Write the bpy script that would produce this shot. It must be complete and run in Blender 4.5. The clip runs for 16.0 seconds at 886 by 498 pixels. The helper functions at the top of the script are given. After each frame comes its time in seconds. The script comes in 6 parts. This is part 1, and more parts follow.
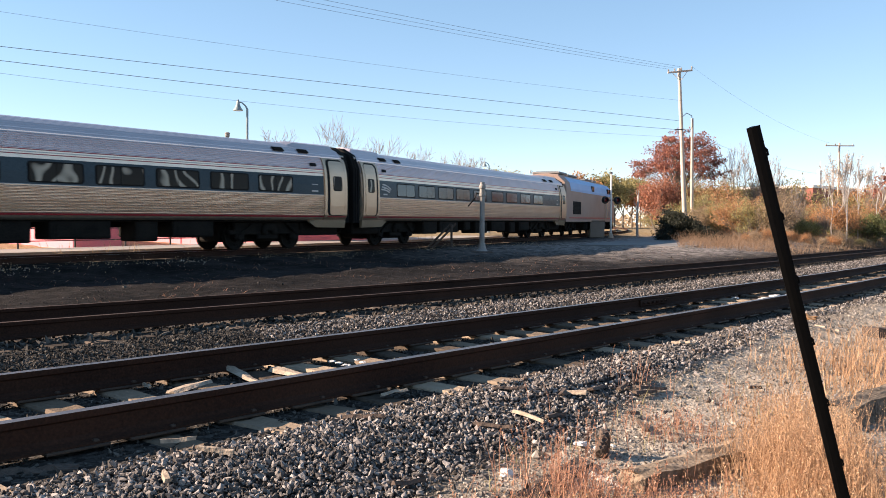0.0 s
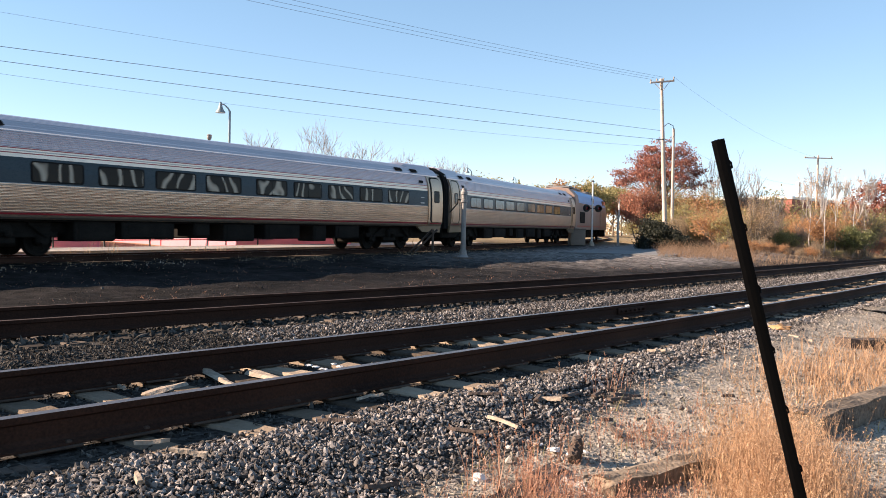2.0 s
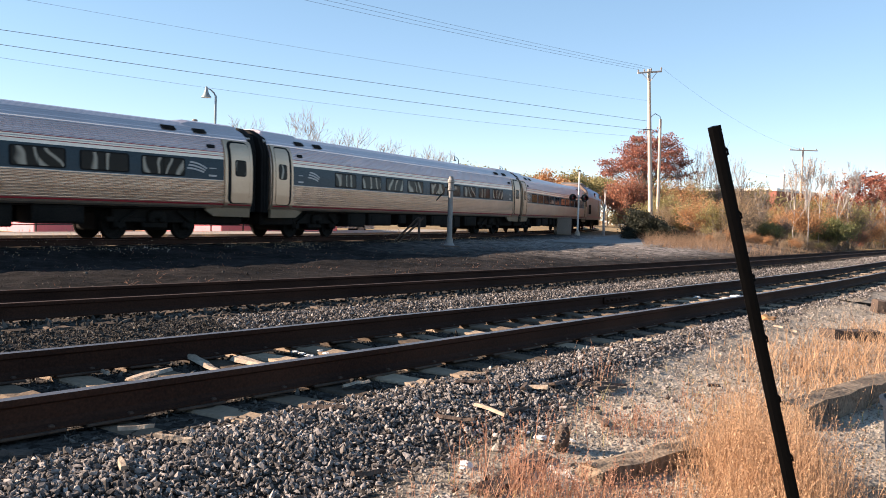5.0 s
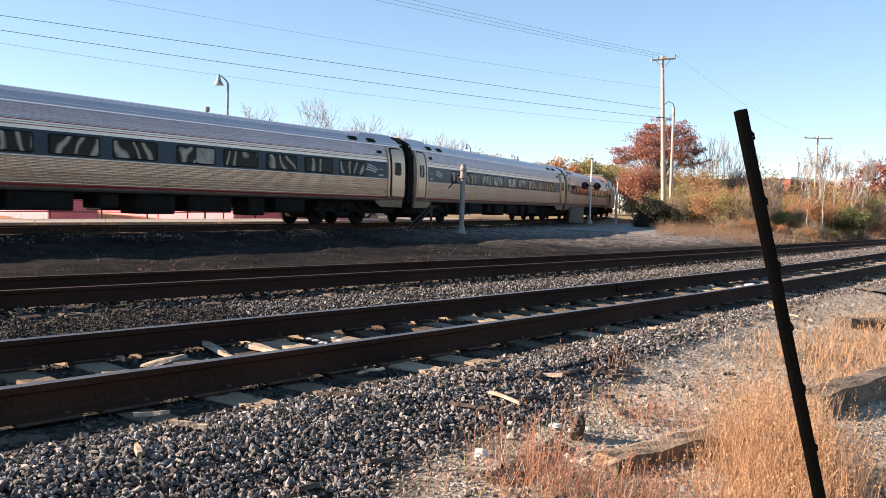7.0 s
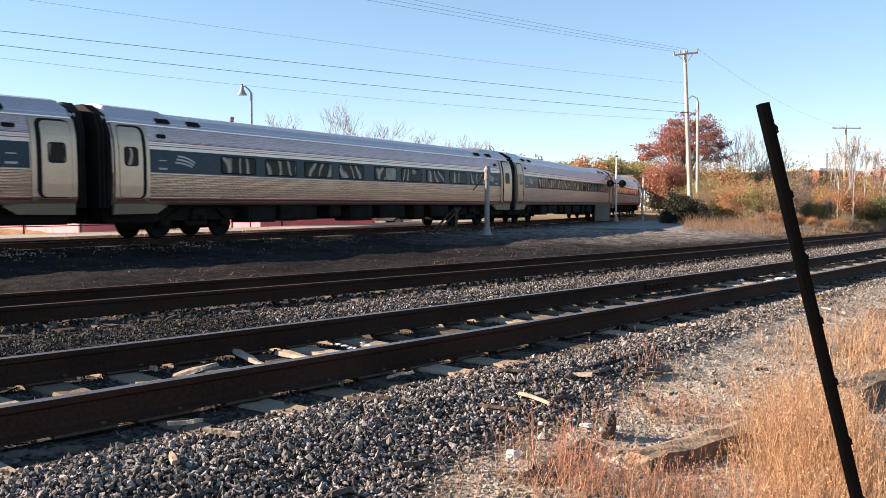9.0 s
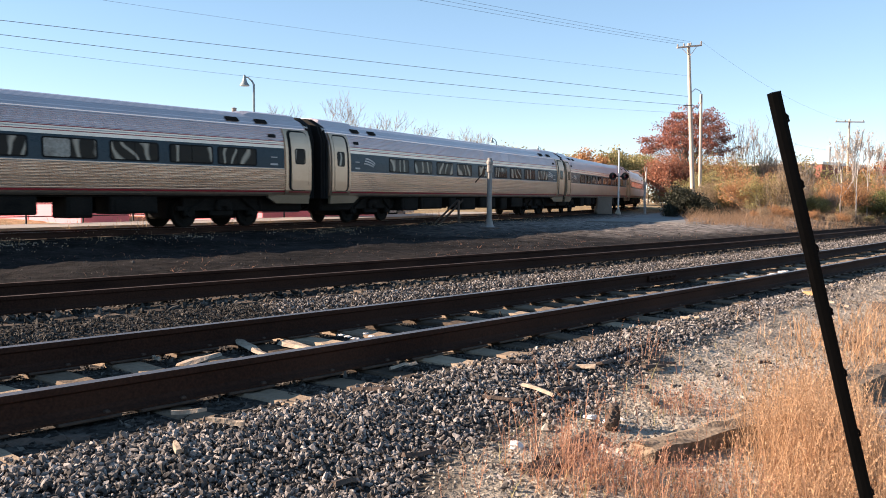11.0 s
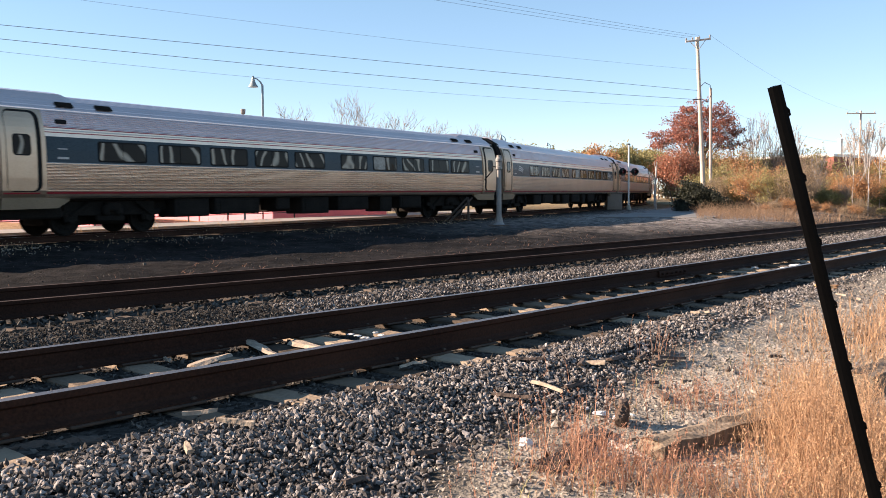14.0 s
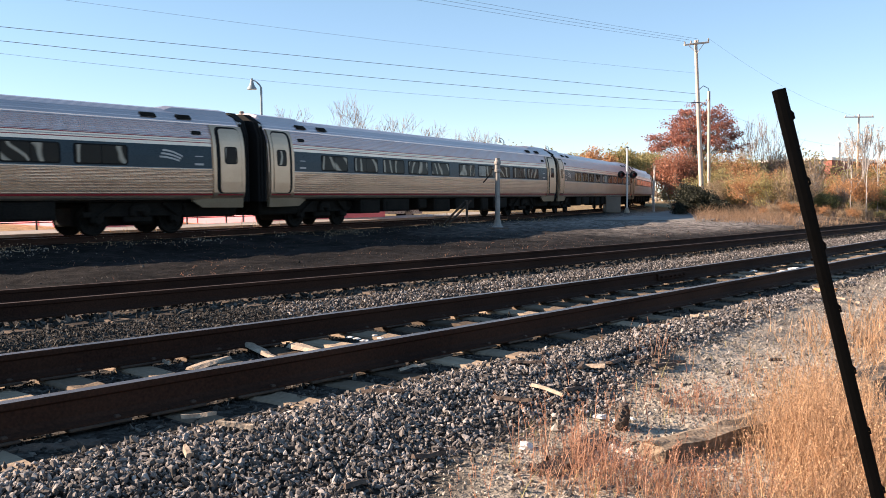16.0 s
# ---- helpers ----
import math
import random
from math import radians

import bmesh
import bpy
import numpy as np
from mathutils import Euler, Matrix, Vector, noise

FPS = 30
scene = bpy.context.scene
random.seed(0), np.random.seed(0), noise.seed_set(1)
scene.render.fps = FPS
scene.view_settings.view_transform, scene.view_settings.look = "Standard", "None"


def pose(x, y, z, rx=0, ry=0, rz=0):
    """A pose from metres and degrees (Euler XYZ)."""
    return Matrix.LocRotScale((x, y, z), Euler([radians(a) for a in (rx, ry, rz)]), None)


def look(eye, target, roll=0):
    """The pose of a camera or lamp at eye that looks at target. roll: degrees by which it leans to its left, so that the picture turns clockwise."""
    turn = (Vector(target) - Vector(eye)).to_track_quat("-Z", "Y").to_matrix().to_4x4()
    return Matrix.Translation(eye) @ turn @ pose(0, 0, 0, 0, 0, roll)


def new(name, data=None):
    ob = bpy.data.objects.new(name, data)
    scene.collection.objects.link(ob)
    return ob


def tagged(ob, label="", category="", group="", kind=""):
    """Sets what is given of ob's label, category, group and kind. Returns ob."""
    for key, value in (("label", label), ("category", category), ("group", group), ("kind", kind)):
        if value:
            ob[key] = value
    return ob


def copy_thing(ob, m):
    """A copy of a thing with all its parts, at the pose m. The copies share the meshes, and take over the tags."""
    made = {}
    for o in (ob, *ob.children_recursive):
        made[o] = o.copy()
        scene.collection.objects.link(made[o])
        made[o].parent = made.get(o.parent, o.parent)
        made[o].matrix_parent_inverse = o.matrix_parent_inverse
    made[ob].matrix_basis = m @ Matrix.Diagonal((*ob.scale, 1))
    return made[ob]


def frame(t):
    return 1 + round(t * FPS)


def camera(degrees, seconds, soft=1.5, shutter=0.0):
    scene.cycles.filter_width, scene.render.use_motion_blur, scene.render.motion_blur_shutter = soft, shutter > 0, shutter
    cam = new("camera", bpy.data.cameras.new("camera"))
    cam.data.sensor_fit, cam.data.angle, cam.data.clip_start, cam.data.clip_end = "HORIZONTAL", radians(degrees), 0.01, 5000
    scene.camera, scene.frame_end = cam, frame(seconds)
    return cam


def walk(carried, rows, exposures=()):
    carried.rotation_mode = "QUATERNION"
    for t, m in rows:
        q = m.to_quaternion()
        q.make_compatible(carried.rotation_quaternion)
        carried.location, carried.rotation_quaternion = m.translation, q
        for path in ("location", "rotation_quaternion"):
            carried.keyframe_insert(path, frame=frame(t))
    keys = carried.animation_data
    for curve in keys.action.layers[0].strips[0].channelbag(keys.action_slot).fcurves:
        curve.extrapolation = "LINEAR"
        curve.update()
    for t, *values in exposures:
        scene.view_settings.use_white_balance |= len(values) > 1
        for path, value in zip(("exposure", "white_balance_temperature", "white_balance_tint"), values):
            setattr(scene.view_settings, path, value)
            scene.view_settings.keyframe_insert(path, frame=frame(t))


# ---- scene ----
# The near tracks curve gently; rail tops of the two near tracks lie at z = 0.
cam = camera(55.06, 16.0, soft=0.9, shutter=0.4)
PATH = [
    (0, pose(-0.000, -0.000, 0.972, 88.640, -0.418, -0.000)),
    (0.5, pose(0.005, -0.007, 0.974, 88.652, -0.517, -0.111)),
    (1, pose(0.014, -0.016, 0.975, 88.756, -0.825, -0.462)),
    (1.5, pose(0.022, -0.029, 0.979, 89.036, -0.988, -0.743)),
    (2, pose(0.028, -0.039, 0.974, 89.041, -1.263, -1.213)),
    (2.5, pose(0.022, -0.028, 0.973, 88.993, -1.174, -1.714)),
    (3, pose(0.020, -0.028, 0.970, 88.843, -1.369, -2.519)),
    (3.5, pose(0.022, -0.025, 0.969, 88.711, -1.371, -2.759)),
    (4, pose(0.022, -0.023, 0.969, 88.644, -1.653, -2.754)),
    (6.5, pose(-0.007, 0.022, 0.956, 87.544, -1.878, -1.388)),
    (7, pose(-0.008, 0.023, 0.957, 87.443, -1.941, -1.376)),
    (7.5, pose(-0.008, 0.014, 0.960, 87.569, -1.692, -1.252)),
    (8, pose(-0.007, 0.012, 0.959, 87.665, -1.330, -0.765)),
    (8.5, pose(-0.002, 0.012, 0.959, 87.614, -0.665, -0.316)),
    (9, pose(-0.004, 0.012, 0.959, 87.579, -0.227, 0.321)),
    (11.5, pose(-0.020, 0.027, 0.948, 87.002, -0.510, 0.446)),
    (12, pose(-0.014, 0.028, 0.950, 87.010, -0.263, 0.396)),
    (12.5, pose(-0.004, 0.020, 0.950, 87.014, 0.012, 0.312)),
    (13, pose(-0.002, 0.015, 0.953, 86.985, 0.117, 0.622)),
    (13.5, pose(0.001, 0.013, 0.951, 86.944, 0.101, 0.808)),
    (14, pose(0.001, 0.014, 0.951, 86.922, 0.329, 1.131)),
    (14.5, pose(0.000, 0.015, 0.953, 86.927, 0.489, 1.077)),
    (15, pose(-0.002, 0.016, 0.954, 87.039, 0.309, 1.016)),
    (15.5, pose(-0.006, 0.018, 0.953, 87.089, 0.366, 1.027)),
    (16, pose(-0.010, 0.025, 0.952, 87.099, 0.219, 1.020)),
]
walk(cam, PATH, exposures=[(0, 1.54, 7450, 20), (16, 1.54, 7450, 20)])

# ---- world, sun ----
SUN_AZ, SUN_EL = -92.0, 24.5          # degrees from +y, clockwise; height
sun_dir = Vector((math.sin(radians(SUN_AZ)) * math.cos(radians(SUN_EL)),
                  math.cos(radians(SUN_AZ)) * math.cos(radians(SUN_EL)), math.sin(radians(SUN_EL))))
world = bpy.data.worlds.new("world")
scene.world = world
world.use_nodes = True
wt = world.node_tree
wt.nodes.clear()
sky = wt.nodes.new("ShaderNodeTexSky")
sky.sky_type, sky.sun_disc = "NISHITA", False
sky.sun_elevation, sky.sun_rotation = radians(SUN_EL), radians(SUN_AZ)
sky.altitude = 2200
sky.air_density, sky.dust_density, sky.ozone_density = 0.8, 0.0, 1.7
bg = wt.nodes.new("ShaderNodeBackground")
bg.inputs[1].default_value = 0.15
wo = wt.nodes.new("ShaderNodeOutputWorld")
soft_sky = wt.nodes.new("ShaderNodeGamma")
soft_sky.inputs[1].default_value = 0.65
wt.links.new(sky.outputs[0], soft_sky.inputs[0])
clear_sky = wt.nodes.new("ShaderNodeHueSaturation")
clear_sky.inputs["Hue"].default_value, clear_sky.inputs["Saturation"].default_value = 0.491, 1.34
wt.links.new(soft_sky.outputs[0], clear_sky.inputs["Color"])
wt.links.new(clear_sky.outputs[0], bg.inputs[0])
wt.links.new(bg.outputs[0], wo.inputs[0])
lamp = bpy.data.lights.new("sun", "SUN")
lamp.energy, lamp.angle, lamp.color = 5.0, radians(0.53), (1.0, 0.89, 0.75)
sun = new("sun", lamp)
sun.matrix_world = look(sun_dir * 100, (0, 0, 0))


# ---- materials ----
def hexcol(c):
    return (*c, 1.0) if len(c) == 3 else c


def mat(name, dark, light, rough=0.8, metal=0.0, scale=3.0, fine=40.0, bump=0.3, dist=0.01,
        island=False, obj=False, spec=0.5, bump_scale=None, spots=None):
    """A surface between two colours, mixed by coarse and fine noise, with relief."""
    m = bpy.data.materials.new(name)
    m.use_nodes = True
    nt = m.node_tree
    n, ln = nt.nodes, nt.links
    bs = n["Principled BSDF"]
    tc = n.new("ShaderNodeTexCoord")
    a = n.new("ShaderNodeTexNoise")
    a.inputs["Scale"].default_value, a.inputs["Detail"].default_value = scale, 5
    b = n.new("ShaderNodeTexNoise")
    b.inputs["Scale"].default_value, b.inputs["Detail"].default_value = fine, 4
    ln.new(tc.outputs["Object"], a.inputs["Vector"])
    ln.new(tc.outputs["Object"], b.inputs["Vector"])
    add = n.new("ShaderNodeMath")
    add.operation = "MULTIPLY_ADD"
    add.inputs[1].default_value = 0.5
    ln.new(a.outputs[0], add.inputs[0])
    half = n.new("ShaderNodeMath")
    half.operation = "MULTIPLY"
    half.inputs[1].default_value = 0.5
    ln.new(b.outputs[0], half.inputs[0])
    ln.new(half.outputs[0], add.inputs[2])
    fac = add.outputs[0]
    if island or obj:
        if island:
            g = n.new("ShaderNodeNewGeometry")
            rnd = g.outputs["Random Per Island"]
        else:
            g = n.new("ShaderNodeObjectInfo")
            rnd = g.outputs["Random"]
        mm = n.new("ShaderNodeMath")
        mm.operation = "MULTIPLY_ADD"
        mm.inputs[1].default_value = 0.7
        ln.new(rnd, mm.inputs[0])
        sc = n.new("ShaderNodeMath")
        sc.operation = "MULTIPLY_ADD"
        sc.inputs[1].default_value, sc.inputs[2].default_value = 0.6, -0.15
        ln.new(fac, sc.inputs[0])
        ln.new(sc.outputs[0], mm.inputs[2])
        fac = mm.outputs[0]
        ramp_lo, ramp_hi = 0.05, 0.95
    else:
        ramp_lo, ramp_hi = 0.32, 0.68
    ramp = n.new("ShaderNodeValToRGB")
    ramp.color_ramp.elements[0].position, ramp.color_ramp.elements[1].position = ramp_lo, ramp_hi
    ramp.color_ramp.elements[0].color, ramp.color_ramp.elements[1].color = hexcol(dark), hexcol(light)
    if spots:
        e = ramp.color_ramp.elements.new((ramp_lo + ramp_hi) / 2)
        e.color = hexcol(spots)
    ln.new(fac, ramp.inputs[0])
    ln.new(ramp.outputs[0], bs.inputs["Base Color"])
    rr = n.new("ShaderNodeMapRange")
    rr.inputs["To Min"].default_value, rr.inputs["To Max"].default_value = max(0.03, rough - 0.12), min(1.0, rough + 0.12)
    ln.new(b.outputs[0], rr.inputs["Value"])
    ln.new(rr.outputs[0], bs.inputs["Roughness"])
    bs.inputs["Metallic"].default_value = metal
    bs.inputs["Specular IOR Level"].default_value = spec
    if bump:
        bp = n.new("ShaderNodeBump")
        bp.inputs["Strength"].default_value, bp.inputs["Distance"].default_value = bump, dist
        src = b
        if bump_scale:
            src = n.new("ShaderNodeTexNoise")
            src.inputs["Scale"].default_value = bump_scale
            ln.new(tc.outputs["Object"], src.inputs["Vector"])
        ln.new(src.outputs[0], bp.inputs["Height"])
        ln.new(bp.outputs[0], bs.inputs["Normal"])
    return m


def leafmat(name, dark, light, mid=None):
    """Leaves and dry blades: light also passes through them."""
    m = mat(name, dark, light, rough=0.7, scale=0.8, fine=6, bump=0, island=True, spots=mid)
    nt = m.node_tree
    bs, out = nt.nodes["Principled BSDF"], nt.nodes["Material Output"]
    tr = nt.nodes.new("ShaderNodeBsdfTranslucent")
    mx = nt.nodes.new("ShaderNodeMixShader")
    mx.inputs[0].default_value = 0.35
    nt.links.new(bs.inputs["Base Color"].links[0].from_socket, tr.inputs[0])
    nt.links.new(bs.outputs[0], mx.inputs[1])
    nt.links.new(tr.outputs[0], mx.inputs[2])
    nt.links.new(mx.outputs[0], out.inputs[0])
    return m


M_RUST = mat("rusty_rail", (0.013, 0.006, 0.0045), (0.062, 0.028, 0.018), 0.85, 0.0, 0.9, 60, 0.4, 0.003, spec=0.12)
M_RAILTOP = mat("worn_rail_top", (0.09, 0.075, 0.07), (0.2, 0.175, 0.17), 0.4, 0.7, 3.0, 50, 0.1, 0.001)
M_DULLTOP = mat("rusted_rail_top", (0.025, 0.014, 0.01), (0.075, 0.045, 0.033), 0.75, 0.1, 2.0, 50, 0.2, 0.002, spec=0.2)
M_TIE = mat("weathered_tie", (0.03, 0.022, 0.017), (0.38, 0.29, 0.21), 0.88, 0, 1.2, 25, 0.8, 0.012, obj=True, spots=(0.17, 0.125, 0.09), spec=0.15)
M_TIED = mat("sooty_tie", (0.02, 0.016, 0.013), (0.13, 0.10, 0.08), 0.9, 0, 1.2, 25, 0.8, 0.012, obj=True, spots=(0.055, 0.042, 0.034), spec=0.12)
M_STEEL = mat("dull_plate", (0.03, 0.02, 0.016), (0.1, 0.06, 0.04), 0.7, 0.4, 4, 60, 0.3, 0.003)
M_STONE = mat("ballast_stone", (0.018, 0.016, 0.014), (0.38, 0.345, 0.325), 0.85, 0, 9, 60, 0.5, 0.004, island=True, spots=(0.118, 0.105, 0.099), spec=0.25)
M_STONED = mat("sooty_shaded_stone", (0.012, 0.011, 0.01), (0.14, 0.125, 0.11), 0.85, 0, 9, 60, 0.5, 0.004, island=True, spots=(0.04, 0.036, 0.032), spec=0.15)
M_PEBBLE = mat("pale_fine_gravel", (0.13, 0.112, 0.095), (0.45, 0.39, 0.33), 0.9, 0, 9, 60, 0.4, 0.003, island=True, spots=(0.23, 0.2, 0.168), spec=0.2)
M_STEELBODY = mat("stainless_steel", (0.66, 0.49, 0.375), (0.81, 0.62, 0.485), 0.38, 0.92, 0.7, 6, 0)
M_ROOF = mat("coach_roof_steel", (0.57, 0.47, 0.46), (0.70, 0.585, 0.575), 0.34, 0.85, 0.5, 20, 0.04, 0.002)
M_DOOR = mat("brushed_door", (0.46, 0.32, 0.22), (0.58, 0.42, 0.30), 0.4, 0.75, 1.5, 30, 0.05, 0.002)
M_SKIRT = mat("dusty_tan_skirt", (0.19, 0.14, 0.09), (0.28, 0.21, 0.14), 0.5, 0.5, 1.5, 30, 0.05, 0.002)
M_BAND = mat("blue_band_paint", (0.022, 0.04, 0.052), (0.036, 0.062, 0.076), 0.3, 0.0, 0.8, 30, 0.03, 0.002, spec=0.14)
M_RED = mat("red_stripe", (0.30, 0.02, 0.025), (0.42, 0.04, 0.045), 0.4, 0, 2, 30, 0)
M_WHITE = mat("white_stripe", (0.38, 0.36, 0.34), (0.5, 0.48, 0.45), 0.45, 0, 2, 30, 0)
M_BLACK = mat("black_rubber", (0.005, 0.005, 0.005), (0.016, 0.015, 0.015), 0.8, 0, 2, 20, 0.3, 0.01, spec=0.15)
M_UNDER = mat("grimy_underframe", (0.006, 0.0055, 0.005), (0.022, 0.019, 0.016), 0.9, 0.0, 2, 20, 0.4, 0.01, spec=0.1)
M_GLASS = mat("tinted_coach_glass", (0.008, 0.008, 0.008), (0.022, 0.02, 0.018), 0.06, 0, 1.0, 2.0, 0.2, 0.05, spec=0.08, bump_scale=1.9)
M_CLEAR = mat("plain_coach_glass", (0.01, 0.012, 0.016), (0.02, 0.022, 0.026), 0.06, 0, 1.0, 2.0, 0.08, 0.02, spec=0.5, bump_scale=1.9)
# pale pane colour that stands in for a bright reflection in the glass
M_PANE_GLARE = mat("pale_window_reflection", (0.18, 0.16, 0.13), (0.42, 0.38, 0.32), 0.6, 0, 3.5, 14, 0.3, 0.02)
M_LOCO = mat("locomotive_silver", (0.29, 0.19, 0.15), (0.37, 0.255, 0.205), 0.6, 0.0, 0.6, 20, 0.05, 0.003)
M_LOCOBLUE = mat("locomotive_blue", (0.16, 0.36, 0.62), (0.22, 0.43, 0.70), 0.5, 0.0, 0.8, 20, 0.05, 0.002)
M_GROOF = mat("dusty_grey_roof", (0.14, 0.14, 0.14), (0.26, 0.25, 0.24), 0.7, 0.1, 1, 20, 0.2, 0.004)
M_CONC = mat("pale_concrete", (0.30, 0.265, 0.215), (0.44, 0.39, 0.32), 0.85, 0, 1.2, 30, 0.4, 0.004)
M_CASE = mat("weathered_tan_case", (0.16, 0.125, 0.10), (0.25, 0.20, 0.16), 0.8, 0, 1.2, 30, 0.3, 0.004)
M_GALV = mat("galvanized_post", (0.17, 0.16, 0.15), (0.28, 0.265, 0.25), 0.55, 0.4, 2, 30, 0.2, 0.002)
M_POLEWOOD = mat("grey_pole_wood", (0.34, 0.27, 0.22), (0.58, 0.49, 0.42), 0.85, 0, 1.5, 18, 0.5, 0.01)
M_WIRE = mat("black_cable", (0.05, 0.055, 0.075), (0.08, 0.085, 0.11), 0.7, 0, 2, 10, 0)
M_POSTBLK = mat("black_painted_steel", (0.0012, 0.0012, 0.0014), (0.003, 0.0028, 0.0028), 0.5, 0.0, 6, 90, 0.03, 0.001, spec=0.06)
M_TIMBER = mat("weathered_timber", (0.14, 0.10, 0.075), (0.46, 0.37, 0.28), 0.9, 0, 2.5, 30, 0.9, 0.012)
M_OLDTIE = mat("grey_brown_old_tie", (0.045, 0.034, 0.027), (0.27, 0.215, 0.165), 0.92, 0, 3.0, 34, 1.0, 0.015, spec=0.15)
M_LOG = mat("pale_split_tie", (0.10, 0.075, 0.055), (0.34, 0.26, 0.19), 0.9, 0, 3.0, 34, 1.0, 0.015, spec=0.15)
M_CHARRED = mat("rotten_wood", (0.03, 0.022, 0.018), (0.12, 0.08, 0.06), 0.92, 0, 4, 30, 0.9, 0.015)
M_PINK = mat("salmon_wall_paint", (0.60, 0.165, 0.20), (0.68, 0.215, 0.25), 0.8, 0, 0.4, 12, 0.1, 0.003)
M_FENCE = mat("black_fence_steel", (0.012, 0.012, 0.013), (0.03, 0.03, 0.03), 0.5, 0.3, 3, 30, 0.1, 0.002)
M_BRICK = mat("red_brick_face", (0.19, 0.065, 0.047), (0.28, 0.10, 0.075), 0.85, 0, 0.6, 8, 0.3, 0.01)
M_FASCIA = mat("pale_fascia", (0.6, 0.58, 0.55), (0.75, 0.74, 0.7), 0.6, 0, 1, 10, 0.1, 0.003)
M_BARK = mat("grey_brown_bark", (0.10, 0.08, 0.065), (0.26, 0.22, 0.18), 0.9, 0, 3, 25, 0.8, 0.02)
M_BIRCH = mat("white_birch_bark", (0.22, 0.19, 0.175), (0.48, 0.44, 0.41), 0.8, 0, 3, 12, 0.4, 0.01)
M_TWIG = mat("grey_bare_twigs", (0.13, 0.098, 0.08), (0.23, 0.18, 0.145), 0.85, 0, 2, 12, 0)
L_OAK = leafmat("russet_oak_leaves", (0.12, 0.04, 0.035), (0.50, 0.21, 0.13), (0.29, 0.10, 0.075))
L_RED = leafmat("red_maple_leaves", (0.22, 0.085, 0.055), (0.52, 0.235, 0.14), (0.36, 0.145, 0.09))
L_ORANGE = leafmat("orange_leaves", (0.26, 0.12, 0.055), (0.6, 0.34, 0.16), (0.43, 0.215, 0.1))
L_YELLOW = leafmat("yellow_green_leaves", (0.17, 0.15, 0.06), (0.47, 0.4, 0.18), (0.31, 0.26, 0.11))
L_GREEN = leafmat("olive_leaves", (0.08, 0.09, 0.035), (0.34, 0.33, 0.13), (0.19, 0.195, 0.075))
L_TAN = leafmat("tan_brush", (0.2, 0.13, 0.075), (0.56, 0.41, 0.26), (0.37, 0.26, 0.16))
L_DARK = leafmat("shade_dark_leaves", (0.012, 0.016, 0.012), (0.05, 0.05, 0.03), (0.025, 0.03, 0.018))
L_BRUSH = leafmat("brown_brush_grass", (0.13, 0.075, 0.045), (0.42, 0.27, 0.17), (0.25, 0.155, 0.095))
L_GRASS = leafmat("golden_dry_grass", (0.22, 0.12, 0.07), (0.66, 0.42, 0.25), (0.45, 0.272, 0.156))
L_WEED = leafmat("reddish_dry_weed", (0.24, 0.11, 0.07), (0.62, 0.36, 0.24), (0.42, 0.21, 0.13))
M_TRASHW = mat("white_plastic", (0.45, 0.43, 0.41), (0.72, 0.69, 0.66), 0.6, 0, 8, 40, 0.4, 0.01)
M_BIN = mat("dark_blue_plastic", (0.008, 0.012, 0.02), (0.022, 0.03, 0.042), 0.65, 0, 2, 30, 0.1, 0.002, spec=0.12)
M_ASPH = mat("grey_asphalt", (0.10, 0.098, 0.098), (0.2, 0.195, 0.19), 0.9, 0, 0.5, 30, 0.3, 0.005)
M_PLAT = mat("pale_platform_concrete", (0.17, 0.15, 0.13), (0.32, 0.285, 0.25), 0.85, 0, 0.5, 20, 0.2, 0.004)
M_CARGREY = mat("silver_car_paint", (0.36, 0.37, 0.38), (0.46, 0.47, 0.48), 0.3, 0.6, 1, 10, 0)
M_CARRED = mat("red_car_paint", (0.35, 0.02, 0.02), (0.48, 0.04, 0.035), 0.3, 0.1, 1, 10, 0)
M_SIGNAL = mat("black_signal_hood", (0.006, 0.006, 0.007), (0.016, 0.016, 0.017), 0.5, 0, 4, 20, 0.1, 0.002)
M_LENS = mat("red_signal_lens", (0.12, 0.01, 0.01), (0.2, 0.02, 0.02), 0.2, 0, 4, 20, 0)
M_LAMPGREEN = mat("green_grey_lamp_metal", (0.16, 0.2, 0.21), (0.26, 0.31, 0.32), 0.5, 0.3, 4, 20, 0.05, 0.002)


def streaked(m):
    """Pale wavy streaks over dark tinted glass."""
    nt = m.node_tree
    n, ln = nt.nodes, nt.links
    tc = n["Texture Coordinate"]
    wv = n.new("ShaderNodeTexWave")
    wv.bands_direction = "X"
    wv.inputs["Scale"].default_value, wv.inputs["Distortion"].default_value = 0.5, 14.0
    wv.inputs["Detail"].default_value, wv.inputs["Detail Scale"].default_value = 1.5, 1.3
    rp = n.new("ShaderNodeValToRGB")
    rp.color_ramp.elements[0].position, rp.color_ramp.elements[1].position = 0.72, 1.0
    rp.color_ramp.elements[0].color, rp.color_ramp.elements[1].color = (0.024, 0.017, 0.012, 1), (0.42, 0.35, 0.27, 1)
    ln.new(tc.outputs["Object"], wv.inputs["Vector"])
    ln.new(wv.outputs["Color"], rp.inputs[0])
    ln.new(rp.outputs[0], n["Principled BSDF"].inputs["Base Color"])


streaked(M_GLASS)


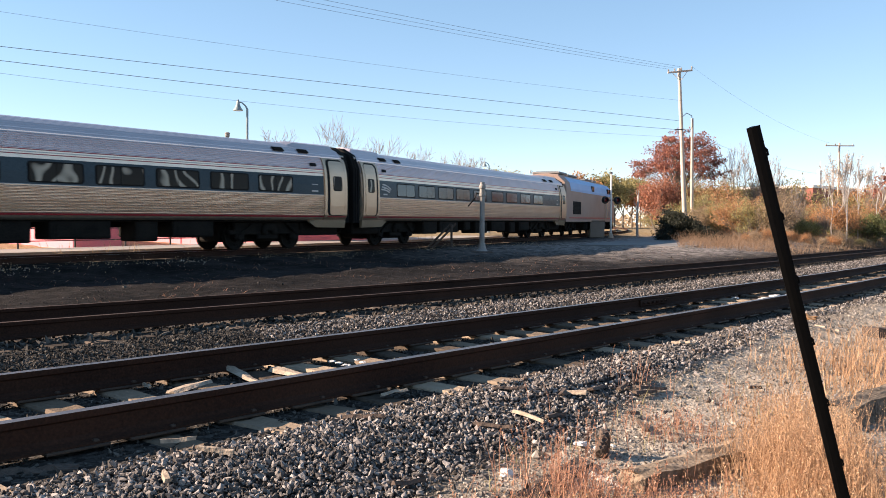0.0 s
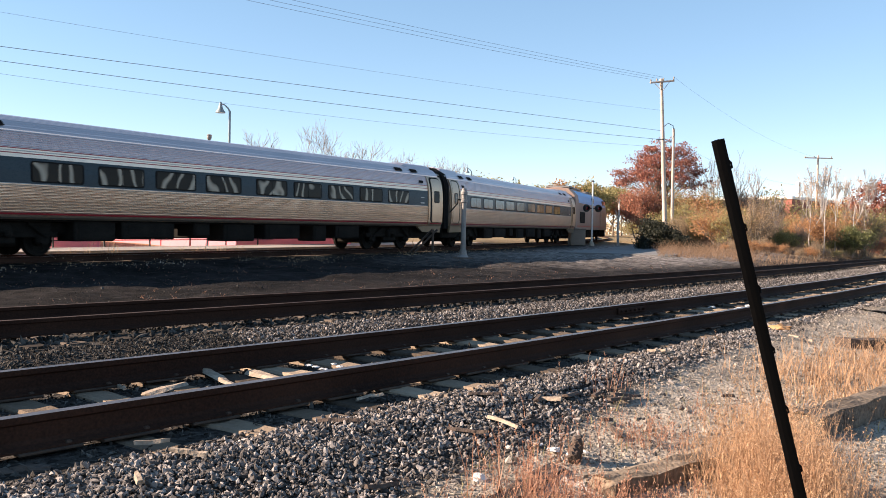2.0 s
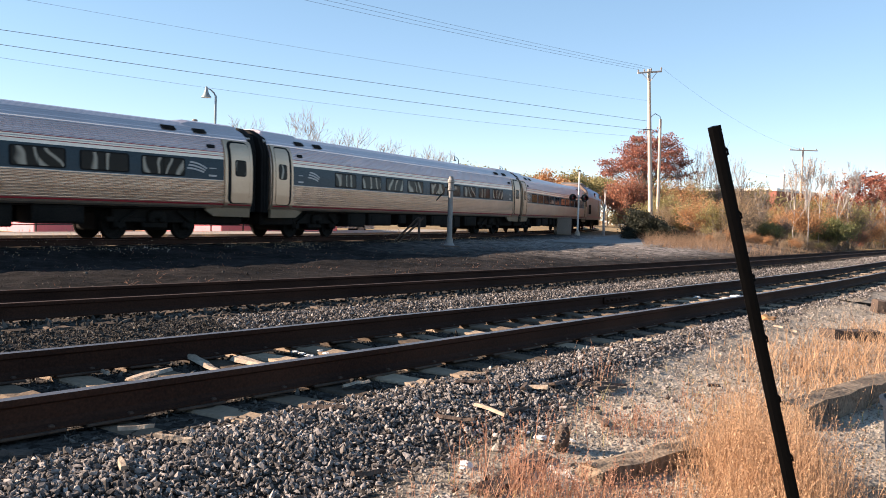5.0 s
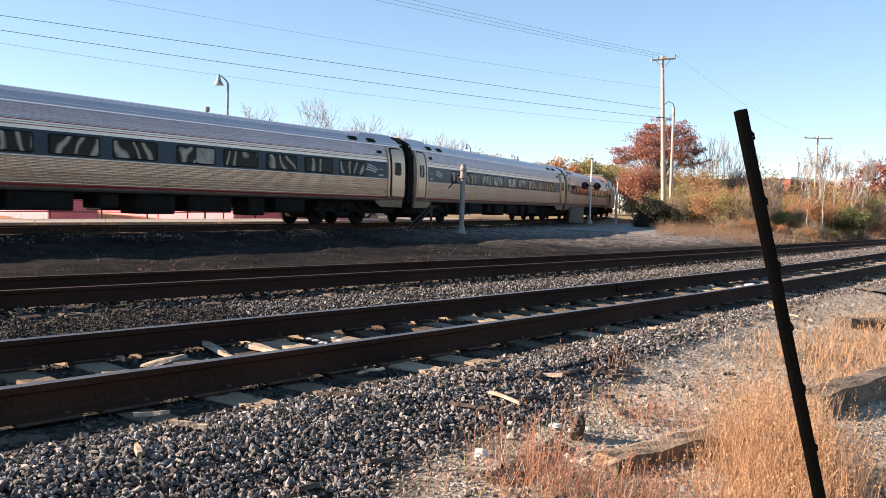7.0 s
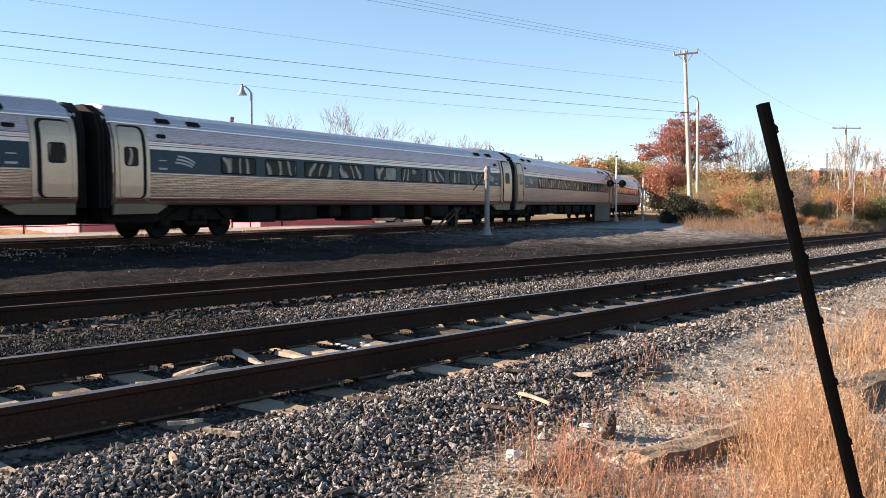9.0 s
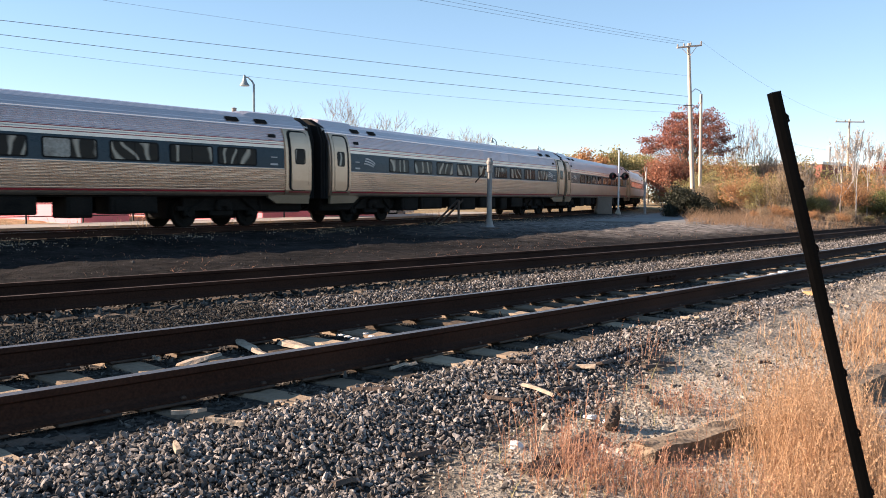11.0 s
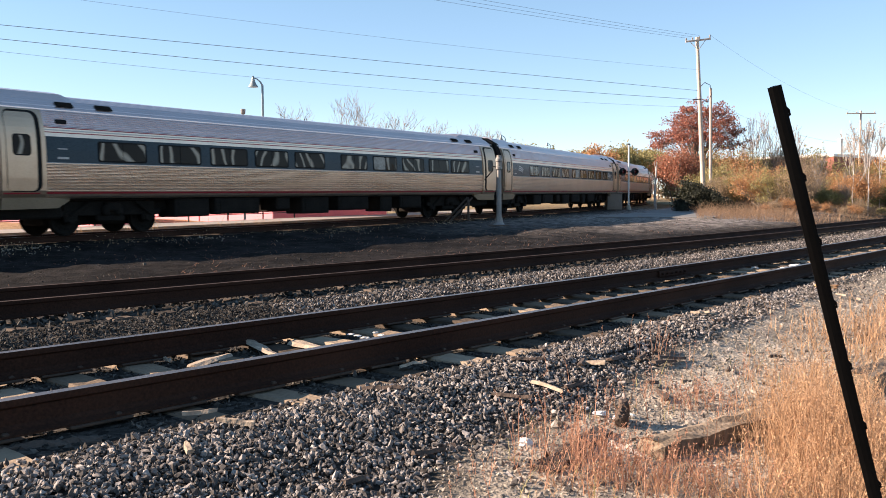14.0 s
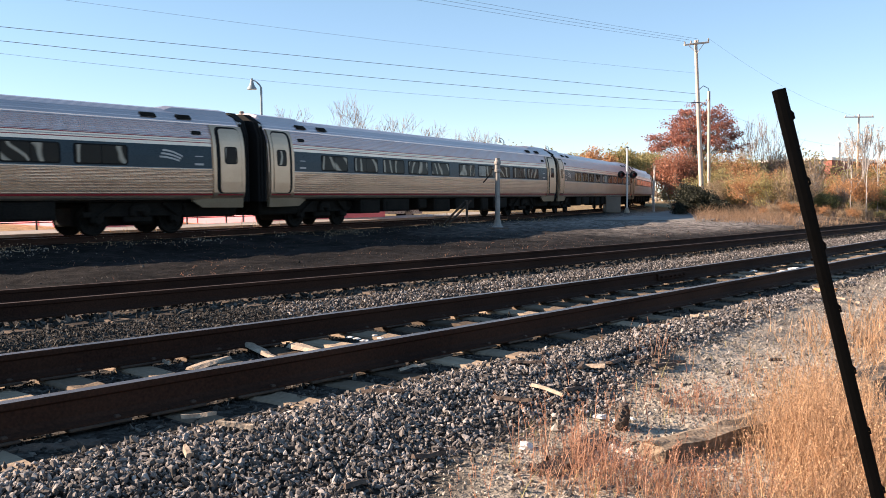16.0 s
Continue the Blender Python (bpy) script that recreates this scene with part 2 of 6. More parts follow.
# ---- mesh building ----
class Mesh:
    def __init__(self):
        self.v, self.f, self.m, self.mats = [], [], [], []

    def slot(self, material):
        if material not in self.mats:
            self.mats.append(material)
        return self.mats.index(material)

    def add(self, verts, faces, material):
        k, i = len(self.v), self.slot(material)
        self.v += [tuple(p) for p in verts]
        self.f += [tuple(k + j for j in f) for f in faces]
        self.m += [i] * len(faces)
        return self

    def box(self, c, size, material, b=0.0, m=None):
        """A box with chamfered edges about its centre c."""
        hx, hy, hz = (d / 2 for d in size)
        b = min(b, hx * 0.9, hy * 0.9, hz * 0.9)
        if b <= 0:
            vs = [(x, y, z) for x in (-hx, hx) for y in (-hy, hy) for z in (-hz, hz)]
            fs = [(0, 1, 3, 2), (4, 6, 7, 5), (0, 4, 5, 1), (2, 3, 7, 6), (0, 2, 6, 4), (1, 5, 7, 3)]
        else:
            vs, idx = [], {}
            for sx in (-1, 1):
                for sy in (-1, 1):
                    for sz in (-1, 1):
                        for ax in range(3):
                            p = [sx * (hx - b), sy * (hy - b), sz * (hz - b)]
                            p[ax] = (sx * hx, sy * hy, sz * hz)[ax]
                            idx[sx, sy, sz, ax] = len(vs)
                            vs.append(p)
            fs = []
            for ax in range(3):
                o1, o2 = [k for k in range(3) if k != ax]
                for s in (-1, 1):
                    q = []
                    for u, w in ((-1, -1), (1, -1), (1, 1), (-1, 1)):
                        d = [0, 0, 0]
                        d[ax], d[o1], d[o2] = s, u, w
                        q.append(idx[(*d, ax)])
                    fs.append(tuple(q))
                for u in (-1, 1):
                    for w in (-1, 1):
                        d1, d2 = [0, 0, 0], [0, 0, 0]
                        d1[ax], d1[o1], d1[o2] = -1, u, w
                        d2[ax], d2[o1], d2[o2] = 1, u, w
                        fs.append((idx[(*d1, o1)], idx[(*d2, o1)], idx[(*d2, o2)], idx[(*d1, o2)]))
            for sx in (-1, 1):
                for sy in (-1, 1):
                    for sz in (-1, 1):
                        fs.append(tuple(idx[sx, sy, sz, ax] for ax in range(3)))
        c = Vector(c)
        vs = [(m @ Vector(p) if m else Vector(p)) + c for p in vs]
        return self.add(vs, fs, material)

    def tube(self, pts, radii, material, n=8, cap=True):
        """A round bar through pts; radii a number or one for each point."""
        if isinstance(radii, (int, float)):
            radii = [radii] * len(pts)
        pts = [Vector(p) for p in pts]
        vs, fs = [], []
        for i, p in enumerate(pts):
            d = (pts[min(i + 1, len(pts) - 1)] - pts[max(i - 1, 0)]).normalized()
            u = d.orthogonal().normalized() if abs(d.z) > 0.95 else d.cross(Vector((0, 0, 1))).normalized()
            w = d.cross(u)
            for k in range(n):
                a = 2 * math.pi * k / n
                vs.append(p + (u * math.cos(a) + w * math.sin(a)) * radii[i])
        for i in range(len(pts) - 1):
            for k in range(n):
                fs.append((i * n + k, i * n + (k + 1) % n, (i + 1) * n + (k + 1) % n, (i + 1) * n + k))
        if cap:
            fs.append(tuple(range(n - 1, -1, -1)))
            fs.append(tuple((len(pts) - 1) * n + k for k in range(n)))
        return self.add(vs, fs, material)

    def lathe(self, c, prof, material, n=16, axis="z"):
        """Turned shape: prof is (radius, height) rows."""
        vs, fs = [], []
        for r, h in prof:
            for k in range(n):
                a = 2 * math.pi * k / n
                p = (r * math.cos(a), r * math.sin(a), h)
                if axis == "y":
                    p = (p[0], p[2], p[1])
                elif axis == "x":
                    p = (p[2], p[0], p[1])
                vs.append(Vector(p) + Vector(c))
        for i in range(len(prof) - 1):
            for k in range(n):
                fs.append((i * n + k, i * n + (k + 1) % n, (i + 1) * n + (k + 1) % n, (i + 1) * n + k))
        fs.append(tuple(range(n)))
        fs.append(tuple((len(prof) - 1) * n + k for k in range(n)))
        return self.add(vs, fs, material)

    def loft(self, sections, material, caps=True, closed=True):
        n = len(sections[0])
        vs = [p for s in sections for p in s]
        fs = []
        for i in range(len(sections) - 1):
            for k in range(n if closed else n - 1):
                fs.append((i * n + k, i * n + (k + 1) % n, (i + 1) * n + (k + 1) % n, (i + 1) * n + k))
        if caps:
            fs.append(tuple(range(n - 1, -1, -1)))
            fs.append(tuple((len(sections) - 1) * n + k for k in range(n)))
        return self.add(vs, fs, material)

    def data(self, name, smooth=False):
        me = bpy.data.meshes.new(name)
        me.from_pydata(self.v, [], self.f)
        for x in self.mats:
            me.materials.append(x)
        me.polygons.foreach_set("material_index", self.m)
        me.polygons.foreach_set("use_smooth", [smooth] * len(self.f))
        bm = bmesh.new()
        bm.from_mesh(me)
        bmesh.ops.recalc_face_normals(bm, faces=bm.faces)
        bm.to_mesh(me)
        bm.free()
        if smooth:
            me.set_sharp_from_angle(angle=radians(40))
        me.update()
        return me


def part(name, mesh, parent=None, label="", at=None, smooth=False):
    ob = new(name, mesh.data(name, smooth) if isinstance(mesh, Mesh) else mesh)
    if parent is not None:
        ob.parent = parent
    if at is not None:
        ob.matrix_basis = at
    if label:
        tagged(ob, label)
    return ob


def thing(name, label, category, at=None, group="", kind=""):
    ob = new(name)
    ob.empty_display_size = 0.2
    if at is not None:
        ob.matrix_basis = at
    return tagged(ob, label, category, group, kind)


def raw_mesh(name, verts, faces, material, smooth=False):
    """A big mesh from arrays; all faces have the same number of corners."""
    me = bpy.data.meshes.new(name)
    verts, faces = np.asarray(verts, np.float32), np.asarray(faces, np.int32)
    k = faces.shape[1]
    me.vertices.add(len(verts))
    me.vertices.foreach_set("co", verts.ravel())
    me.loops.add(faces.size)
    me.loops.foreach_set("vertex_index", faces.ravel())
    me.polygons.add(len(faces))
    me.polygons.foreach_set("loop_start", np.arange(0, faces.size, k, dtype=np.int32))
    me.polygons.foreach_set("use_smooth", np.full(len(faces), smooth))
    me.materials.append(material)
    me.update(calc_edges=True)
    me.validate()
    return me


# ---- plan: the near tracks and the train's track ----
NA, NK, NN = radians(41.462), 0.0030951, 4.3885
NR = 1 / NK
NC = (-math.cos(NA) * NN - NR * math.cos(NA), math.sin(NA) * NN + NR * math.sin(NA))
GAUGE, SPACING = 1.435, 4.544


STRAIGHT = 29.0                       # the curve runs out into a straight here


def near_pt(s, l):
    """s along the near tracks, l across them: 0 at the near rail, growing away from the camera."""
    s = np.asarray(s, float)
    g = NA - NK * np.minimum(s, STRAIGHT)
    r = NR - np.asarray(l, float)
    on = np.maximum(s - STRAIGHT, 0.0)
    return NC[0] + r * np.cos(g) + on * np.sin(g), NC[1] - r * np.sin(g) + on * np.cos(g), g


def near_sl(x, y):
    dx, dy = np.asarray(x, float) - NC[0], np.asarray(y, float) - NC[1]
    s, l = (NA - np.arctan2(-dy, dx)) / NK, NR - np.hypot(dx, dy)
    g = NA - NK * STRAIGHT
    ex, ey = dx - NR * math.cos(g), dy + NR * math.sin(g)
    on = ex * math.sin(g) + ey * math.cos(g)
    out = on > 0
    return np.where(out, STRAIGHT + on, s), np.where(out, -ex * math.cos(g) + ey * math.sin(g), l)


TS = np.linspace(-140, 240, 3801)
TA = radians(27.752) - 0.0063473 * np.clip(TS, -70, None) + 0.0030506 * np.clip(TS - 11.4, 0, None)
TX = np.cumsum(np.sin(TA)) * 0.1
TY = np.cumsum(np.cos(TA)) * 0.1
TX, TY = TX - TX[1400], TY - TY[1400] + 43.273
TZ = 0.3407 + 0.0104714 * TS


def train_pt(s, l=0.0):
    """Along the train's track; l across it, negative towards the camera."""
    a = np.interp(s, TS, TA)
    return np.interp(s, TS, TX) - np.cos(a) * l, np.interp(s, TS, TY) + np.sin(a) * l, np.interp(s, TS, TZ), a


def train_sl(x, y):
    """Nearest place on the train's track, to about a decimetre."""
    x, y = np.asarray(x, float), np.asarray(y, float)
    s = np.interp(y, TY, TS)
    for _ in range(6):
        a = np.interp(s, TS, TA)
        s = s + (x - np.interp(s, TS, TX)) * np.sin(a) + (y - np.interp(s, TS, TY)) * np.cos(a)
        s = np.clip(s, -139, 239)
    a = np.interp(s, TS, TA)
    return s, -(x - np.interp(s, TS, TX)) * np.cos(a) + (y - np.interp(s, TS, TY)) * np.sin(a)


PROFILE_L = [-60, -9, -4.0, -2.3, -1.4, -0.85, -0.6, 2.05, 2.3, 2.95, 3.55, 3.9, 6.6, 6.9, 8.2, 9.5]
PROFILE_Z = [-0.6, -0.5, -0.42, -0.39, -0.345, -0.228, -0.212, -0.238, -0.25, -0.40, -0.27, -0.235, -0.235, -0.25, -0.32, -0.3]


def wobble(x, y, f):
    return (np.sin(x * f + 1.3 * np.sin(y * f * 0.7 + 2)) + np.sin(y * f * 1.3 + 1.7 * np.sin(x * f * 0.6)) + 0.5 * np.sin((x + y) * f * 2.3 + 4)) / 2.5


def ground_z(x, y):
    x, y = np.asarray(x, float), np.asarray(y, float)
    s, l = near_sl(x, y)
    near = np.interp(l, PROFILE_L, PROFILE_Z)
    ts, tl = train_sl(x, y)
    rail = np.interp(ts, TS, TZ)
    far = rail + np.interp(np.abs(tl), [0, 1.7, 3.2, 6], [-0.22, -0.22, -0.34, -0.36])
    far = np.where(tl > 0, np.maximum(far, rail - 0.30), far)
    w = np.clip((l - 7.5) / 6.0, 0, 1)
    w = w * w * (3 - 2 * w)
    z = near * (1 - w) + far * w
    bare = np.where((l > -0.9) & (l < 7.2), 0.15, 1.0) * np.clip(np.abs(tl) - 1.6, 0.1, 1)
    z = z + (0.025 * wobble(x, y, 1.7) + 0.05 * wobble(x, y, 0.45)) * bare
    lumps = np.clip((l - 8.0) / 2.0, 0, 1) * np.clip((-tl - 1.7) / 1.2, 0, 1)
    z = z + lumps * (0.045 * wobble(x + 5, y, 2.6) + 0.03 * wobble(x, y - 3, 4.7))
    z = z + lumps * 0.16 * np.exp(-((tl + 3.1) / 0.7) ** 2) * np.clip((6 - ts) / 8, 0, 1) * (0.75 + 0.5 * wobble(x, y, 1.4))
    return np.where(np.hypot(x, y) > 260, z * 0 + np.interp(np.hypot(x, y), [260, 900], [1.2, 1.0]), np.minimum(z, 2.2))


def ballast_edge(s):
    """Where the ballast shoulder gives way to dry soil, narrowing along the track."""
    return np.interp(s, [1.5, 2.6, 3.2, 4.5, 6.2, 8.4, 13, 25], [-2.4, -2.0, -1.65, -1.55, -1.2, -0.95, -0.8, -0.75])


def gz(x, y):
    return float(ground_z(x, y))


def ground_sheet():
    """One sheet out to the horizon, coloured by what lies where: gravel, dirt, dry soil, meadow; the dirt's light and
    shade are painted in.
    """
    na = 420
    ang = np.linspace(-math.pi, math.pi, na, endpoint=False)
    ang = ang - 0.45 * np.sin(ang) * 1.0
    rings = np.concatenate([[0.02], np.geomspace(0.8, 140, 300), np.geomspace(150, 3000, 24)])
    A, Rr = np.meshgrid(ang, rings)
    X, Y = Rr * np.sin(A), Rr * np.cos(A)
    Z = ground_z(X, Y)
    v = np.stack([X, Y, Z], -1).reshape(-1, 3)
    i, j = np.meshgrid(np.arange(len(rings) - 1), np.arange(na), indexing="ij")
    k = (j + 1) % na
    f = np.stack([i * na + j, i * na + k, (i + 1) * na + k, (i + 1) * na + j], -1).reshape(-1, 4)
    f = f[:, ::-1]
    me = raw_mesh("ground", v, f, ground_material(), True)
    s, l = near_sl(v[:, 0], v[:, 1])
    ts, tl = train_sl(v[:, 0], v[:, 1])
    nz = wobble(v[:, 0], v[:, 1], 1.1) * 0.35 + wobble(v[:, 0], v[:, 1], 3.3) * 0.2
    gravel = np.clip((l - ballast_edge(s) + 0.05 + nz * 0.5) / 0.4, 0, 1) * np.clip((7.4 - l + nz) / 0.8, 0, 1)
    soil = np.clip((ballast_edge(s) + 0.35 - l + nz * 0.5) / 0.4, 0, 1)
    # paints the slope farther along as sunlit; the rest stays shade-dark
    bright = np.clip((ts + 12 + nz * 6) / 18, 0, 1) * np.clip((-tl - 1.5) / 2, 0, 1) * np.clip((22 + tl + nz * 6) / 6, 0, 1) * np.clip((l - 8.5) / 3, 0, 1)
    meadow = np.clip((np.hypot(v[:, 0], v[:, 1]) - 70) / 20, 0, 1)
    meadow = np.maximum(meadow, np.clip((tl - 7) / 4, 0, 1))
    meadow = np.maximum(meadow, np.clip((v[:, 0] - 0.62 * v[:, 1] + 11.0 + nz * 3) / 3, 0, 1) * np.clip((l - 8.5) / 2, 0, 1) * np.clip((v[:, 1] - 18) / 8, 0, 1))
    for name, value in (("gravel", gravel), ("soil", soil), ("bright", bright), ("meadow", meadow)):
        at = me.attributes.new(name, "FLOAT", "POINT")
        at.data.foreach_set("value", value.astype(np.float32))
    return tagged(new("ground", me), "cindery dirt with painted train shade, grey ballast gravel and pale dry soil", "ground", kind="structure")


def ground_material():
    m = bpy.data.materials.new("trackside_ground")
    m.use_nodes = True
    nt = m.node_tree
    n, ln = nt.nodes, nt.links
    bs = n["Principled BSDF"]
    bs.inputs["Roughness"].default_value = 0.95
    bs.inputs["Specular IOR Level"].default_value = 0.08
    tc = n.new("ShaderNodeTexCoord")

    def noise_node(sc, det=5):
        t = n.new("ShaderNodeTexNoise")
        t.inputs["Scale"].default_value, t.inputs["Detail"].default_value = sc, det
        ln.new(tc.outputs["Object"], t.inputs["Vector"])
        return t

    def ramp(src, c0, c1, p0=0.35, p1=0.65):
        r = n.new("ShaderNodeValToRGB")
        r.color_ramp.elements[0].color, r.color_ramp.elements[1].color = hexcol(c0), hexcol(c1)
        r.color_ramp.elements[0].position, r.color_ramp.elements[1].position = p0, p1
        ln.new(src, r.inputs[0])
        return r.outputs[0]

    big, mid, small = noise_node(0.35), noise_node(3.0), noise_node(28.0, 8)
    vor = n.new("ShaderNodeTexVoronoi")
    vor.inputs["Scale"].default_value = 26
    ln.new(tc.outputs["Object"], vor.inputs["Vector"])
    mixf = n.new("ShaderNodeMath")
    mixf.operation = "ADD"
    hf = n.new("ShaderNodeMath")
    hf.operation = "MULTIPLY_ADD"
    hf.inputs[1].default_value, hf.inputs[2].default_value = 0.5, -0.25
    ln.new(small.outputs[0], hf.inputs[0])
    ln.new(mid.outputs[0], mixf.inputs[0])
    ln.new(hf.outputs[0], mixf.inputs[1])
    bigf = n.new("ShaderNodeMath")
    bigf.operation = "MULTIPLY_ADD"
    bigf.inputs[1].default_value = 0.9
    ln.new(big.outputs[0], bigf.inputs[0])
    sub_ = n.new("ShaderNodeMath")
    sub_.operation = "ADD"
    sub_.inputs[1].default_value = -0.45
    ln.new(mixf.outputs[0], sub_.inputs[0])
    ln.new(sub_.outputs[0], bigf.inputs[2])
    # near-black dirt carries the train's shade in its colour; bright is the lit slope
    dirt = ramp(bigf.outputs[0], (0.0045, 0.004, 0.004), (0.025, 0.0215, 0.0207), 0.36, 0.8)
    gravel = ramp(vor.outputs["Color"], (0.010, 0.009, 0.0085), (0.085, 0.075, 0.067), 0.1, 0.9)
    soil = ramp(mixf.outputs[0], (0.18, 0.155, 0.125), (0.45, 0.39, 0.325), 0.28, 0.7)
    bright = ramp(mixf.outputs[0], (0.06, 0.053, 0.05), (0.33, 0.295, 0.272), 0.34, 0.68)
    meadow = ramp(mixf.outputs[0], (0.16, 0.11, 0.06), (0.36, 0.27, 0.16), 0.3, 0.7)

    def mixed(a, b, name):
        at = n.new("ShaderNodeAttribute")
        at.attribute_name = name
        x = n.new("ShaderNodeMix")
        x.data_type = "RGBA"
        ln.new(at.outputs["Fac"], x.inputs[0])
        ln.new(a, x.inputs[6])
        ln.new(b, x.inputs[7])
        return x.outputs[2]

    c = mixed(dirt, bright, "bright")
    c = mixed(c, meadow, "meadow")
    c = mixed(c, soil, "soil")
    c = mixed(c, gravel, "gravel")
    ln.new(c, bs.inputs["Base Color"])
    bp = n.new("ShaderNodeBump")
    bp.inputs["Strength"].default_value, bp.inputs["Distance"].default_value = 1.0, 0.07
    ln.new(mixf.outputs[0], bp.inputs["Height"])
    ln.new(bp.outputs[0], bs.inputs["Normal"])
    return m


ground_sheet()


# ---- tracks ----
RAIL_HALF = [(0.036, 0.0), (0.036, -0.012), (0.034, -0.036), (0.011, -0.05), (0.009, -0.13), (0.03, -0.152), (0.076, -0.166), (0.076, -0.178)]


def rail(parent, line, s0, s1, step, label, top):
    """Rolled rail along line(s) -> x, y, z, heading; worn bright on top."""
    prof = [(w, z) for w, z in RAIL_HALF] + [(-w, z) for w, z in reversed(RAIL_HALF)]
    ss = np.arange(s0, s1 + 1e-6, step)
    vs, fs, ms = [], [], []
    n = len(prof)
    for s in ss:
        x, y, z, a = line(s)
        for w, h in prof:
            vs.append((x - math.cos(a) * w, y + math.sin(a) * w, z + h))
    for i in range(len(ss) - 1):
        for k in range(n):
            fs.append((i * n + k, i * n + (k + 1) % n, (i + 1) * n + (k + 1) % n, (i + 1) * n + k))
            ms.append(1 if k == n - 1 else 0)
    me = raw_mesh("rail", vs, fs, M_RUST)
    me.materials.append(top)
    me.polygons.foreach_set("material_index", ms)
    bm = bmesh.new()
    bm.from_mesh(me)
    bmesh.ops.recalc_face_normals(bm, faces=bm.faces)
    bm.to_mesh(me)
    bm.free()
    return part("rail", me, parent, label)


def tie_mesh(seed, material):
    """An old split sleeper: ragged ends, a warped and checked top."""
    rnd = random.Random(seed)
    m = Mesh()
    cols = 9
    secs = []
    for i in range(cols):
        x = -1.3 + 2.6 * i / (cols - 1)
        e = rnd.uniform(-0.05, 0.05) if i in (0, cols - 1) else 0
        w = 0.115 + rnd.uniform(-0.012, 0.008)
        top = rnd.uniform(-0.018, 0.004)
        secs.append([(x + e, -w, -0.18), (x + e * 0.5, -w, top - 0.015), (x + e * rnd.uniform(-1, 1), -w * 0.85, top),
                     (x + e * rnd.uniform(-1, 1), rnd.uniform(-0.02, 0.02), top - rnd.uniform(0, 0.012)),
                     (x + e, w * 0.85, top + rnd.uniform(-0.008, 0.004)), (x + e * 0.3, w, top - 0.015), (x + e, w, -0.18)])
    m.loft(secs, material)
    return m.data("tie")


TIES = [tie_mesh(i, M_TIE) for i in range(7)]
SOOTY_TIES = [tie_mesh(i, M_TIED) for i in range(10, 14)]
PLATE = Mesh().box((0, 0, 0), (0.19, 0.34, 0.016), M_STEEL, 0.004)
for px_, py_ in ((0.06, 0.1), (-0.06, -0.1), (-0.05, 0.1)):
    PLATE.box((px_, py_, 0.02), (0.03, 0.035, 0.028), M_STEEL, 0.006)
PLATE = PLATE.data("tie_plate")
BAR = Mesh().box((0, 0, 0), (0.9, 0.028, 0.09), M_RUST, 0.01)
for k_ in range(6):
    BAR.lathe((-0.37 + 0.148 * k_, -0.014, 0), [(0.016, 0), (0.016, -0.03), (0.008, -0.034)], M_RUST, 6, "y")
BAR = BAR.data("joint_bar")


def track(label, line, s0, s1, step, ties, plates, bars, drop=0.196, kinds=TIES, top=M_RAILTOP):
    """Two rails, sleepers one by one, plates under the rails, joint bars. line(s, across) with across 0 on the centre."""
    tr = thing("railway_track", label, "railway track", kind="structure")
    for side in (-GAUGE / 2, GAUGE / 2):
        rail(tr, lambda s, side=side: line(s, side), s0, s1, step, "rusty rail with a worn shiny top" if top is M_RAILTOP else "rusty brown rail", top)
    rnd = random.Random(5)
    for s in np.arange(*ties):
        s = s + rnd.uniform(-0.05, 0.05)
        x, y, z, a = line(s, 0)
        part("tie", rnd.choice(kinds), tr, at=pose(x, y, z - drop + rnd.uniform(-0.02, 0.012), rnd.uniform(-1, 1), 0, -math.degrees(a) + 180 * rnd.randrange(2) + rnd.uniform(-3, 3)))
        if plates[0] < s < plates[1]:
            for side in (-GAUGE / 2, GAUGE / 2):
                x, y, z, a = line(s, side)
                part("tie_plate", PLATE, tr, at=pose(x, y, z - 0.186, 0, 0, -math.degrees(a)))
    for s, side, face in bars:
        x, y, z, a = line(s, side * GAUGE / 2 - face * 0.026)
        part("joint_bar", BAR, tr, at=pose(x, y, z - 0.09, 0, 0, 90 - math.degrees(a) + (180 if face < 0 else 0)))
    return tr


def near_line(offset):
    def line(s, across):
        x, y, a = near_pt(s, offset + GAUGE / 2 + across)
        return float(x), float(y), 0.0, float(a)
    return line


def train_line(s, across):
    x, y, z, a = train_pt(s, across)
    return float(x), float(y), float(z), float(a)


track("rusty railway track on split weathered ties in grey ballast", near_line(0), -9, 130, 0.5, (-7, 66, 0.53), (-6, 20), [(11.6, 1, 1)])
track("rusty second railway track sunk in dark ballast", near_line(SPACING), -12, 160, 0.5, (-10, 60, 0.53), (0, 0), [], 0.215, SOOTY_TIES, M_DULLTOP)
track("main line track on a low dark embankment", train_line, -60, 140, 1.0, (-42, 62, 0.6), (0, 0), [], 0.196, SOOTY_TIES)


# ---- train ----
BODY_HALF = 12.63


